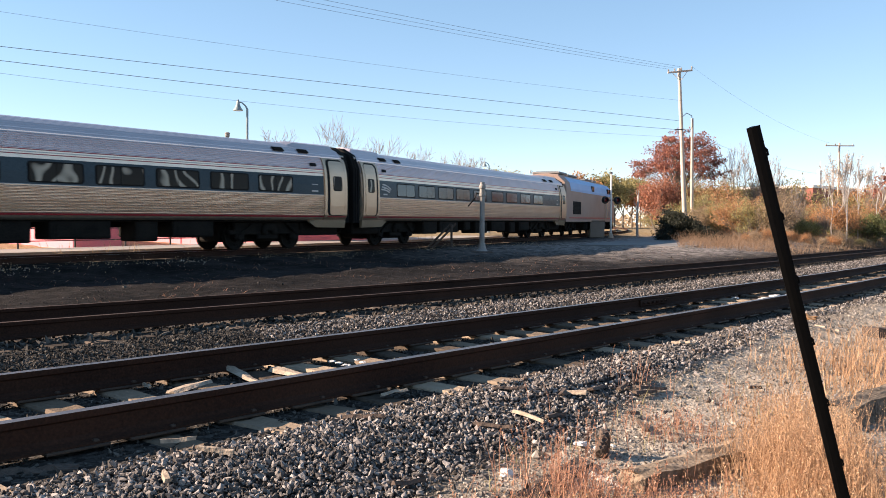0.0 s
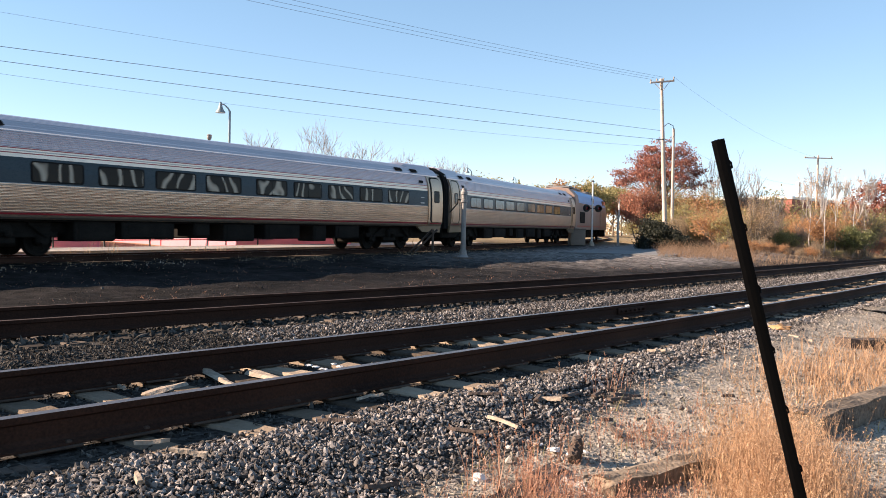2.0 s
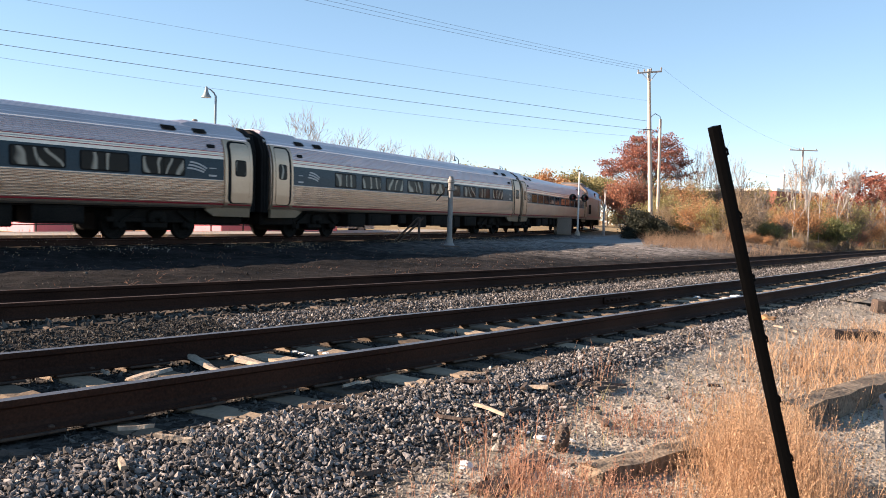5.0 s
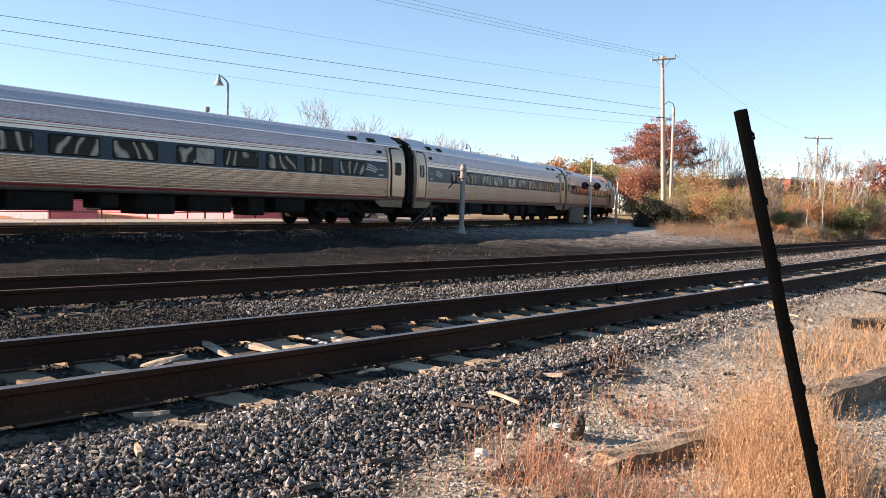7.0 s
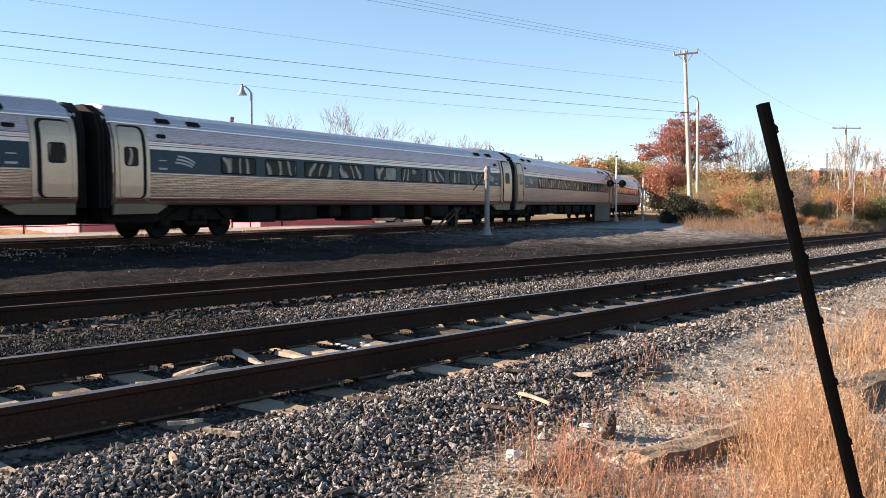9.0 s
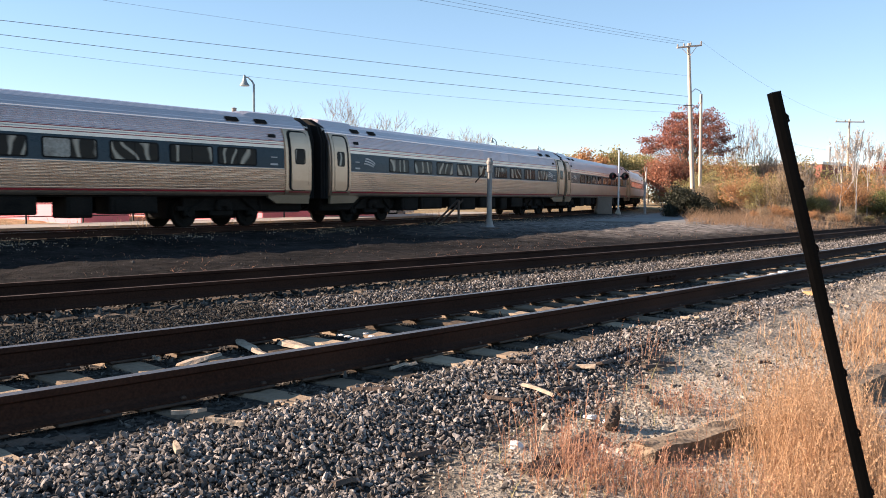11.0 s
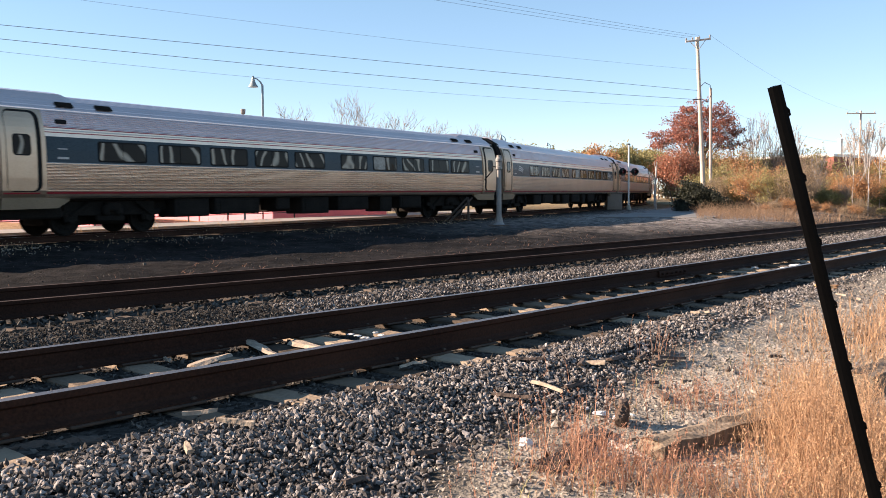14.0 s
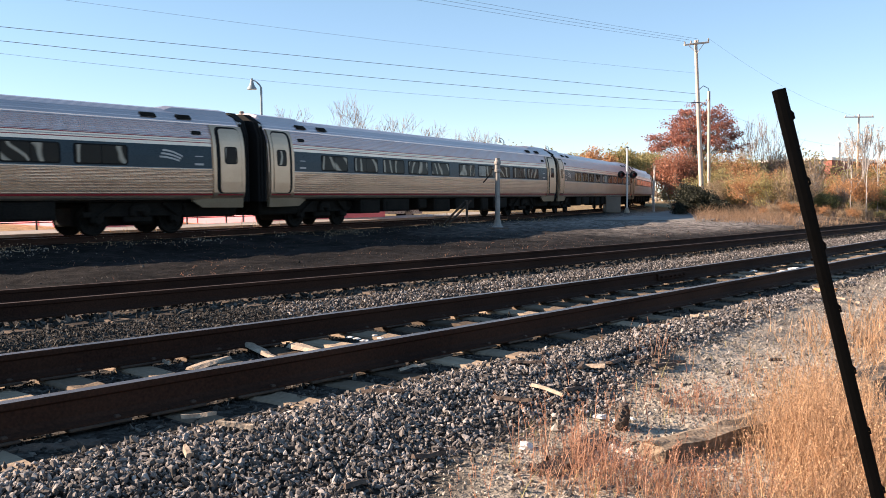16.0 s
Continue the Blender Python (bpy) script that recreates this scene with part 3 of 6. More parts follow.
def side_profile():
    """Half section of a ribbed tubular coach, sill to roof crown."""
    base = [(1.44, 1.04), (1.5, 1.1), (1.56, 1.25), (1.585, 1.6), (1.59, 2.0), (1.585, 2.36), (1.565, 2.7), (1.53, 2.95), (1.475, 3.15), (1.4, 3.33), (1.2, 3.6), (0.95, 3.69), (0.6, 3.80), (0.25, 3.85), (0.0, 3.86)]
    bz, bw = [z for _, z in base], [w for w, _ in base]
    pts = [(1.44, 1.04), (1.5, 1.1), (1.56, 1.25)]

    def flutes(z0, z1, count, depth):
        """Half-round corrugations between two heights."""
        h = (z1 - z0) / count
        for i in range(count):
            for f, d in ((0.08, 0), (0.3, 0.95), (0.55, 1.0), (0.92, 0)):
                z = z0 + (i + f) * h
                pts.append((float(np.interp(z, bz, bw)) + d * depth, z))
    flutes(1.27, 1.97, 9, 0.04)
    pts.extend([(1.592, 2.0), (1.588, 2.36), (1.568, 2.7), (1.555, 2.78), (1.53, 2.96)])
    flutes(2.97, 3.42, 8, 0.016)
    return pts


def roof_profile():
    """Half section of the roof, shallow flutes up to the crown."""
    arc = [(1.345, 3.42), (1.27, 3.55), (1.07, 3.72), (0.74, 3.86), (0.35, 3.935), (0.0, 3.95)]
    run = np.concatenate([[0], np.cumsum([math.dist(p, q) for p, q in zip(arc[:-1], arc[1:])])])
    out = []
    count = 13
    for i in range(count * 4 + 1):
        u = run[-1] * i / (count * 4)
        w, z = float(np.interp(u, run, [p[0] for p in arc])), float(np.interp(u, run, [p[1] for p in arc]))
        k = 1 + 0.006 * (0, 0.8, 1, 0.8)[i % 4]
        out.append((w * k, 3.0 + (z - 3.0) * k))
    return out


SIDE = side_profile()
ROOF = roof_profile()


def side_w(z):
    return float(np.interp(z, [1.04, 1.1, 1.25, 1.6, 2.0, 2.36, 2.7, 2.95, 3.15, 3.33, 3.53, 3.69], [1.44, 1.5, 1.56, 1.585, 1.59, 1.585, 1.565, 1.53, 1.475, 1.4, 1.27, 1.1]))


def skin(x0, x1, z0, z1, out, material, side=-1, rows=4, thick=0.01):
    """A thin panel that follows the coach's curved side from z0 to z1."""
    m = Mesh()
    zs = [z0 + (z1 - z0) * i / rows for i in range(rows + 1)]
    sec = [(side_w(z) + out, z) for z in zs] + [(side_w(z) + out - thick, z) for z in reversed(zs)]
    m.loft([[(x, side * w, z) for w, z in sec] for x in (x0, x1)], material)
    return m


def rounded(x0, x1, z0, z1, r, out, material, side=-1, thick=0.02, n=4):
    """A rounded panel on the curved side."""
    ring = []
    for cx, cz, a0 in ((x1 - r, z1 - r, 0), (x0 + r, z1 - r, 90), (x0 + r, z0 + r, 180), (x1 - r, z0 + r, 270)):
        for i in range(n + 1):
            a = radians(a0 + 90 * i / n)
            ring.append((cx + r * math.cos(a), cz + r * math.sin(a)))
    m = Mesh()
    m.loft([[(x, side * (side_w(z) + out - d), z) for x, z in ring] for d in (thick, 0)], material)
    return m


def arched(x0, x1, z0, z1, r, out, material, side=-1, thick=0.02):
    """A panel with rounded corners, bent to the coach's curved side."""
    zs = [z0 + r * (1 - math.cos(radians(22.5 * i))) for i in range(5)]
    rows = max(2, int((z1 - z0 - 2 * r) / 0.12))
    zs += [z0 + r + (z1 - z0 - 2 * r) * i / rows for i in range(1, rows)]
    zs += [z1 - r + r * math.sin(radians(22.5 * i)) for i in range(5)]
    secs = []
    for z in zs:
        dz = max(z0 + r - z, z - z1 + r, 0.0)
        inset = r - math.sqrt(max(0.0, r * r - dz * dz))
        w = side_w(z) + out
        secs.append([(x0 + inset, side * w, z), (x1 - inset, side * w, z), (x1 - inset, side * (w - thick), z), (x0 + inset, side * (w - thick), z)])
    return Mesh().loft(secs, material)


def wheelset(parent, x, r=0.457):
    m = Mesh()
    for sd in (-1, 1):
        m.lathe((0, sd * 0.72, 0), [(r + 0.028, -sd * 0.06), (r + 0.028, -sd * 0.035), (r, -sd * 0.03), (r - 0.01, sd * 0.07), (r - 0.07, sd * 0.075), (r - 0.09, sd * 0.045), (0.17, sd * 0.035), (0.15, sd * 0.1), (0.08, sd * 0.1)], M_UNDER, 24, "y")
        for k in range(4):
            a = k * math.pi / 2
            m.box((0.27 * math.cos(a), sd * 0.78, 0.27 * math.sin(a)), (0.07, 0.03, 0.07), M_UNDER, 0.01)
    m.tube([(0, -0.75, 0), (0, 0.75, 0)], 0.085, M_UNDER, 10)
    return part("wheelset", m, parent, at=pose(x, 0, r), smooth=True)


WHEELS = []


def truck(parent, x, base=2.59):
    """Inside-bearing truck: frame, springs, brake gear and two wheelsets."""
    m = Mesh()
    for sd in (-1, 1):
        m.box((0, sd * 0.98, 0.62), (base + 0.9, 0.13, 0.17), M_UNDER, 0.03)
        m.box((0, sd * 0.98, 0.46), (0.95, 0.15, 0.2), M_UNDER, 0.04)
        m.box((0, sd * 1.08, 0.8), (0.5, 0.22, 0.28), M_UNDER, 0.05)
        for dx in (-base / 2, base / 2):
            m.box((dx, sd * 1.0, 0.5), (0.42, 0.16, 0.3), M_UNDER, 0.05)
            m.tube([(dx, sd * 0.86, 0.46), (dx, sd * 1.1, 0.46)], 0.12, M_UNDER, 12)
        m.tube([(-0.75, sd * 1.16, 0.95), (-1.35, sd * 1.1, 0.55)], 0.045, M_UNDER, 8)
        m.tube([(0.75, sd * 1.16, 0.95), (1.35, sd * 1.1, 0.55)], 0.045, M_UNDER, 8)
        for dx in (-0.22, 0.22):
            m.lathe((dx, sd * 1.08, 0.55), [(0.1, 0), (0.13, 0.05), (0.13, 0.2), (0.1, 0.3)], M_UNDER, 10)
    m.box((0, 0, 0.68), (0.6, 2.0, 0.22), M_UNDER, 0.04)
    m.box((0, 0, 0.6), (base + 1.0, 1.1, 0.66), M_UNDER, 0.06)
    for sd in (-1, 1):
        m.box((0, sd * 0.9, 0.82), (base + 0.5, 0.3, 0.36), M_UNDER, 0.05)
    t = part("truck", m, parent, at=pose(x, 0, 0))
    for dx in (-base / 2, base / 2):
        WHEELS.append(wheelset(t, dx))
    return t


def coach(label, windows, reflections, marks, glass=M_GLASS):
    c = thing("passenger_coach", label, "train coach", group="coaches of the passing train")
    half = SIDE + ROOF[1:-1]
    prof = [(-w, z) for w, z in half] + [(0.0, ROOF[-1][1])] + [(w, z) for w, z in reversed(half)]

    def shell(keep, material):
        m = Mesh()
        rows = [(w, z) for w, z in prof if keep(z)]
        m.loft([[(x, w * k, 1.04 + (z - 1.04) * (k * 0.3 + 0.7)) for w, z in rows] for x, k in ((-BODY_HALF, 0.97), (-BODY_HALF + 0.1, 1.0), (BODY_HALF - 0.1, 1.0), (BODY_HALF, 0.97))], material)
        return m
    part("body", shell(lambda z: z < 2.97, M_STEELBODY), c, "fluted stainless steel body shell")
    part("roof", shell(lambda z: z > 2.955, M_ROOF), c, "dull grey fluted steel roof")
    for e in (-1, 1):
        hump = Mesh()
        hump.loft([[(e * (BODY_HALF - x), y, z - d) for y, z in ((-1.0, 3.74), (-0.86, 3.92), (-0.5, 4.0), (0.5, 4.0), (0.86, 3.92), (1.0, 3.74))] for x, d in ((0.12, 0.14), (0.2, 0.0), (2.2, 0.0), (2.8, 0.2))], M_ROOF)
        part("roof_cover", hump, c, "raised roof end sheet")
        for k in (2.05, 3.28):
            xv = e * (BODY_HALF - k)
            for sd in (-1, 1):
                v = Mesh()
                v.box((xv, sd * 1.245, 3.605), (0.52, 0.2, 0.03), M_BLACK, 0.01, Matrix.Rotation(sd * radians(-42), 3, "X"))
                for q in range(3):
                    v.box((xv, sd * (1.255 - 0.045 * (q - 1)), 3.62 + 0.04 * (q - 1)), (0.46, 0.012, 0.02), M_UNDER)
                part("roof_vent", v, c, "dark louvred vent")
    for sd in (-1, 1):
        x0, x1 = -BODY_HALF + 1.27, BODY_HALF - 1.27
        part("window_band", skin(x0, x1, 1.995, 2.70, 0.006, M_BAND, sd), c, "dark blue painted band")
        part("pinstripe", skin(x0, x1, 2.80, 2.825, 0.01, M_RED, sd, 1), c, "thin red stripe")
        part("pinstripe", skin(x0, x1, 2.865, 2.888, 0.01, M_WHITE, sd, 1), c, "thin white stripe")
        part("pinstripe", skin(x0, x1, 2.93, 2.955, 0.01, M_RED, sd, 1), c, "thin red stripe")
        part("pinstripe", skin(x0, x1, 1.985, 2.005, 0.012, M_WHITE, sd, 1), c, "thin white stripe")
        part("sill_stripe", skin(x0 - 0.9, x1 + 0.9, 1.165, 1.215, 0.02, M_RED, sd, 1), c, "red stripe along the sill")
        for i, xc in enumerate(windows):
            w = part("window", rounded(xc - 0.82, xc + 0.82, 2.05, 2.63, 0.09, 0.012, M_BLACK, sd), c, "wide double window in a black rubber frame")
            for k in (-1, 1):
                xm = xc + k * 0.385
                part("pane", rounded(xm - 0.375, xm + 0.375, 2.09, 2.59, 0.06, 0.018, M_PANE_GLARE if (i, k) in reflections or (i, 0) in reflections else glass, sd), w,
                     "pane painted pale as a bright reflection" if (i, k) in reflections or (i, 0) in reflections else "")
        for e in (-1, 1):
            xd = e * (BODY_HALF - 0.57)
            xi = e * (BODY_HALF - 1.24)
            xo = e * (BODY_HALF - 0.02)
            part("end_panel", skin(min(xi, xo), max(xi, xo), 1.06, 3.40, 0.047, M_DOOR, sd, 24, 0.08), c, "plain brushed steel end panel")
            xf = xd - e * 0.06
            d = part("door", arched(xd - 0.41, xd + 0.41, 1.24, 3.30, 0.15, 0.058, M_DOOR, sd), c, "brushed steel vestibule door")
            part("door_seal", arched(xf - 0.48, xf + 0.48, 1.22, 3.36, 0.2, 0.052, M_BLACK, sd), d, "black rubber door recess")
            part("door_window", arched(xd - 0.25, xd + 0.25, 2.16, 2.72, 0.1, 0.064, M_BLACK, sd), d, "rounded dark door window")
            part("door_pane", arched(xd - 0.215, xd + 0.215, 2.195, 2.685, 0.08, 0.068, M_GLASS, sd), d)
            part("door_panel", arched(xd - 0.38, xd + 0.38, 1.28, 1.9, 0.03, 0.062, M_DOOR, sd), d)
            part("door_sill", skin(xd - 0.5, xd + 0.5, 1.16, 1.2, 0.06, M_RED, sd, 1, 0.03), d, "dull red stripe across the door sill")
            skirt = Mesh()
            skirt.loft([[(x, sd * w, z) for w, z in ((1.40, zb), (1.50, zb), (1.535, 1.06), (1.40, 1.06))] for x, zb in ((e * (BODY_HALF - 1.95), 0.98), (e * (BODY_HALF - 1.6), 0.78), (e * (BODY_HALF - 0.04), 0.76))], M_SKIRT)
            part("end_skirt", skirt, c)
            grab = Mesh()
            xg = e * (BODY_HALF - 0.18)
            grab.tube([(xg, sd * 1.58, 1.4), (xg, sd * 1.64, 1.45), (xg, sd * 1.64, 2.1), (xg, sd * 1.58, 2.15)], 0.014, M_DOOR, 6)
            part("grab_rail", grab, c)
            lampm = rounded(xd - e * 1.2 - 0.17, xd - e * 1.2 + 0.17, 3.05, 3.17, 0.04, 0.03, M_BLACK, sd, 0.06)
            part("marker_light", lampm, c)
        # bars in place of the small lettering, and a plain swept mark
        for e in (-1, 1):
            xl = e * (BODY_HALF - 1.75)
            part("lettering", skin(xl - 0.16, xl + 0.16, 2.10, 2.16, 0.016, M_WHITE, sd, 1), c, "pale bar of small lettering")
            part("lettering", skin(xl - 0.14, xl + 0.14, 2.36, 2.39, 0.016, M_WHITE, sd, 1), c, "pale bar of small lettering")
        for xe in marks:
            for q in range(3):
                lg = Mesh()
                pts = []
                for u in range(7):
                    f = u / 6
                    px_ = xe - 0.34 + 0.68 * f - 0.06 * q
                    top = 2.56 - 0.1 * q - 0.30 * f ** 2 * (1 - q * 0.2) * 0.6
                    pts.append((px_, top))
                ring = pts + [(x, z - 0.055) for x, z in reversed(pts)]
                lg.loft([[(x, sd * (side_w(z) + o), z) for x, z in ring] for o in (0.008, 0.017)], M_WHITE)
                part("swept_mark", lg, c, "plain white swept stripe")
    # gangway bellows, couplers, underframe boxes
    for e in (-1, 1):
        g = Mesh()
        for k in range(3):
            xk = e * (BODY_HALF + 0.05 + 0.12 * k)
            wv = 1.42 - 0.03 * k
            ring = [(-wv, 0.95), (-wv, 3.1), (-wv * 0.86, 3.62), (-wv * 0.5, 3.92), (wv * 0.5, 3.92), (wv * 0.86, 3.62), (wv, 3.1), (wv, 0.95)]
            g.loft([[(xk - e * 0.05, y, z) for y, z in ring], [(xk, y * 1.03, z) for y, z in ring], [(xk + e * 0.05, y, z) for y, z in ring]], M_BLACK)
        part("gangway_bellows", g, c, "black rubber gangway bellows")
        part("end_lamp", Mesh().box((e * (BODY_HALF + 0.06), -1.2, 3.52), (0.16, 0.16, 0.14), M_WHITE, 0.03, Matrix.Rotation(radians(35), 3, "X")), c, "small white end lamp")
        k = Mesh()
        k.box((e * (BODY_HALF + 0.1), 0, 0.8), (0.62, 0.24, 0.26), M_UNDER, 0.05)
        for yy in (-0.55, -0.3, 0.35, 0.6):
            k.tube([(e * (BODY_HALF - 0.1), yy, 0.82), (e * (BODY_HALF + 0.08), yy, 0.6), (e * (BODY_HALF + 0.3), yy * 0.9, 0.5)], 0.025, M_BLACK, 6)
        k.box((e * (BODY_HALF - 1.0), 0, 0.74), (2.0, 2.2, 0.52), M_UNDER, 0.06)
        part("coupler", k, c)
        truck(c, e * 9.07)
    for x, ln_, h, y in ((-6.3, 1.4, 0.55, -0.9), (-4.4, 2.0, 0.5, -0.95), (-2.2, 0.7, 0.42, -0.9), (-0.5, 1.5, 0.58, -0.92), (1.7, 1.9, 0.5, -0.95), (3.9, 0.8, 0.6, -0.9), (5.6, 1.6, 0.5, -0.95),
                         (-4.5, 1.8, 0.5, 0.9), (-0.3, 1.8, 0.52, 0.9), (5.4, 1.6, 0.5, 0.9)):
        u = Mesh()
        h += 0.04
        u.box((x, y, 1.02 - h / 2), (ln_, 0.85, h), M_UNDER, 0.04)
        u.box((x, y + math.copysign(0.43, y), 1.0 - h / 2), (ln_ * 0.8, 0.03, h * 0.7), M_UNDER, 0.01)
        part("equipment_box", u, c)
    tk = Mesh()
    tk.lathe((-7.4, -0.7, 0.78), [(0.02, -0.6), (0.2, -0.55), (0.22, -0.45), (0.22, 0.45), (0.2, 0.55), (0.02, 0.6)], M_UNDER, 14, "x")
    part("air_tank", tk, c)
    fl = Mesh()
    fl.box((0, 0, 1.03), (2 * BODY_HALF - 0.4, 2.5, 0.1), M_UNDER, 0.02)
    fl.box((0, 0, 0.93), (2 * BODY_HALF - 9, 0.7, 0.24), M_UNDER, 0.05)
    for yy in (-0.5, 0.5):
        fl.tube([(-8, yy, 0.93), (8, yy, 0.93)], 0.04, M_UNDER, 6)
    part("underframe", fl, c)
    return c


def locomotive():
    c = thing("diesel_locomotive", "silver diesel locomotive with blue upper sides and dark cab windows", "locomotive")
    wv, L = 1.55, 10.3

    def sec(x, top, w, low=1.0):
        return [(x, -w, low), (x, -w, top - 0.95), (x, -w * 0.93, top - 0.55), (x, -w * 0.62, top - 0.08), (x, -0.3, top), (x, 0.3, top), (x, w * 0.62, top - 0.08), (x, w * 0.93, top - 0.55), (x, w, top - 0.95), (x, w, low)]
    m = Mesh()
    m.loft([sec(-L, 4.22, wv * 0.98), sec(-L + 0.12, 4.27, wv), sec(L - 3.6, 4.27, wv), sec(L - 2.4, 4.2, wv), sec(L - 1.0, 3.25, wv * 0.96), sec(L - 0.2, 2.75, wv * 0.86), sec(L, 2.5, wv * 0.78)], M_LOCO)
    part("body", m, c, "dusty silver carbody with a sloping nose")
    for sd in (-1, 1):
        s = Mesh()
        s.loft([[(x, sd * (wv + 0.012), 3.12), (x, sd * (wv + 0.012), 3.30), (x, sd * (wv * 0.93 + 0.012), 3.73), (x, sd * (wv * 0.70 + 0.01), 4.09), (x, sd * (wv * 0.70 - 0.02), 4.06), (x, sd * (wv * 0.93 - 0.02), 3.70), (x, sd * (wv - 0.02), 3.28), (x, sd * (wv - 0.02), 3.12)] for x in (-L + 1.3, L - 2.6)], M_LOCOBLUE)
        part("blue_band", s, c, "pale blue painted upper side")
        r = Mesh().box((-0.4, sd * (wv + 0.006), 1.28), (2 * L - 2.6, 0.012, 0.09), M_RED, 0.002)
        part("sill_stripe", r, c, "red stripe")
        g = Mesh()
        g.box((-L + 3.4, sd * (wv + 0.01), 1.98), (2.6, 0.03, 0.9), M_BLACK, 0.01)
        for k in range(9):
            g.box((-L + 3.4, sd * (wv + 0.03), 1.60 + k * 0.095), (2.5, 0.03, 0.03), M_UNDER, 0.006)
        part("side_grille", g, c, "dark louvred grille")
        for xw, ln_ in ((L - 3.5, 0.8), (L - 4.6, 0.7), (-1.0, 0.9)):
            w = Mesh().box((xw, sd * (wv * 0.965 + 0.025), 3.52), (ln_, 0.10, 0.42), M_BLACK, 0.012)
            wd = part("cab_window" if xw > 0 else "side_vent", w, c)
            part("pane", Mesh().box((xw, sd * (wv * 0.965 + 0.08), 3.52), (ln_ - 0.12, 0.02, 0.32), M_GLASS, 0.006), wd)
        d = Mesh().box((L - 5.7, sd * (wv + 0.015), 2.1), (0.66, 0.03, 1.9), M_LOCO, 0.01)
        part("cab_door", d, c)
        for xr in (L - 5.25, L - 6.15):
            part("grab_rail", Mesh().tube([(xr, sd * (wv + 0.07), 1.3), (xr, sd * (wv + 0.07), 2.6)], 0.016, M_DOOR, 6), c)
        st = Mesh()
        for k in range(3):
            st.box((L - 5.7, sd * 1.42, 0.45 + 0.25 * k), (0.7, 0.2, 0.04), M_UNDER, 0.01)
        part("steps", st, c)
    for x, ln_, h, w in ((-L + 1.6, 2.4, 0.16, 1.9), (-L + 5.2, 3.2, 0.14, 1.7), (1.2, 2.6, 0.12, 1.6), (4.6, 1.2, 0.18, 1.2)):
        hb = Mesh().box((x, 0, 4.26 + h / 2), (ln_, w, h), M_GROOF, 0.04)
        for k in range(5):
            hb.box((x - ln_ * 0.36 + k * ln_ * 0.18, 0, 4.27 + h), (ln_ * 0.1, w * 0.8, 0.03), M_UNDER, 0.008)
        part("roof_hatch", hb, c, "grey roof hatch with vents")
    tank = Mesh().box((0, 0, 0.68), (4.6, 2.5, 0.72), M_UNDER, 0.14)
    part("fuel_tank", tank, c)
    fl = Mesh().box((0, 0, 1.0), (2 * L - 0.4, 2.5, 0.2), M_UNDER, 0.03)
    part("underframe", fl, c)
    fr = Mesh().box((L - 0.3, 0, 0.62), (0.5, 2.5, 0.6), M_UNDER, 0.1)
    part("pilot", fr, c)
    rear = Mesh()
    for k in range(2):
        rear.box((-L - 0.06 - 0.1 * k, 0, 2.35), (0.08, 1.5 - 0.05 * k, 2.3), M_BLACK, 0.03)
    part("gangway_bellows", rear, c)
    for e in (-1, 1):
        truck(c, e * 6.6, 2.75)
    return c


LIST_A = [-9.1, -7.15, -5.2, -3.3, -1.25, 1.05, 3.1, 5.2, 7.35]
LIST_B = [-7.7, -5.6, -3.55, -1.5, 0.85, 2.83, 4.85, 6.9, 8.95]
LIST_C = [-9.0, -6.95, -4.95, -3.0, -1.05, 1.5, 3.5, 5.5, 7.5, 9.3]
LIST_D = [-8.8, -6.85, -4.9, -3.0, -0.95, 1.4, 3.5, 5.65, 7.65]
COACHES = [
    (39.0, coach("stainless steel coach with a blue window band, next to the locomotive", LIST_A, set(), (-10.75,), M_CLEAR)),
    (13.0, coach("ribbed stainless steel coach with streaked dark windows", LIST_B, set(), (-9.95,))),
    (-13.0, coach("ribbed stainless steel coach with dark windows and red pinstripes", LIST_B, {(4, 1)}, (-9.95, 10.3))),
    (-39.1, coach("ribbed stainless steel coach with one pane painted as a pale reflection", LIST_C, {(6, -1)}, ())),
    (-65.2, coach("ribbed stainless steel coach with dark windows and a white swept mark", LIST_D, set(), (9.95,))),
]
LOCO = locomotive()
SPEED, START = 4.51275, -36.167


# ---- beyond the train: platform, fence, walls, cars ----
def ribbon(name, s0, s1, l0, l1, top, thick, material, label, category):
    m = Mesh()
    secs = []
    for s in np.arange(s0, s1 + 0.1, 2.0):
        x0, y0, z0, _ = train_line(s, l0)
        x1, y1, z1, _ = train_line(s, l1)
        secs.append([(x0, y0, z0 + top), (x1, y1, z1 + top), (x1, y1, z1 + top - thick), (x0, y0, z0 + top - thick)])
    m.loft(secs, material)
    ob = part(name, m)
    return tagged(ob, label, category, kind="structure")


ribbon("pavement", -64, 16, 2.9, 6.4, 0.0, 0.5, M_PLAT, "pale concrete platform strip beside the track", "pavement")
ribbon("road", 8, 50, -11, -4.6, -0.29, 0.4, M_ASPH, "grey asphalt crossing approach", "road")


def fence():
    f = thing("platform_fence", "black steel railing fence along the platform", "fence")
    for s in np.arange(-62, 2, 2.4):
        x, y, z, a = train_line(s, 7.2)
        part("post", Mesh().box((0, 0, 0.55), (0.06, 0.06, 1.7), M_FENCE, 0.008), f, at=pose(x, y, z - 0.3, 0, 0, 90 - math.degrees(a)))
    for h in (0.25, 0.72, 1.05):
        m = Mesh()
        m.tube([(lambda p: (p[0], p[1], p[2] + h))(train_line(s, 7.2)) for s in np.arange(-62, 0.1, 2.4)], 0.022, M_FENCE, 6)
        part("rail", m, f)
    return f


fence()


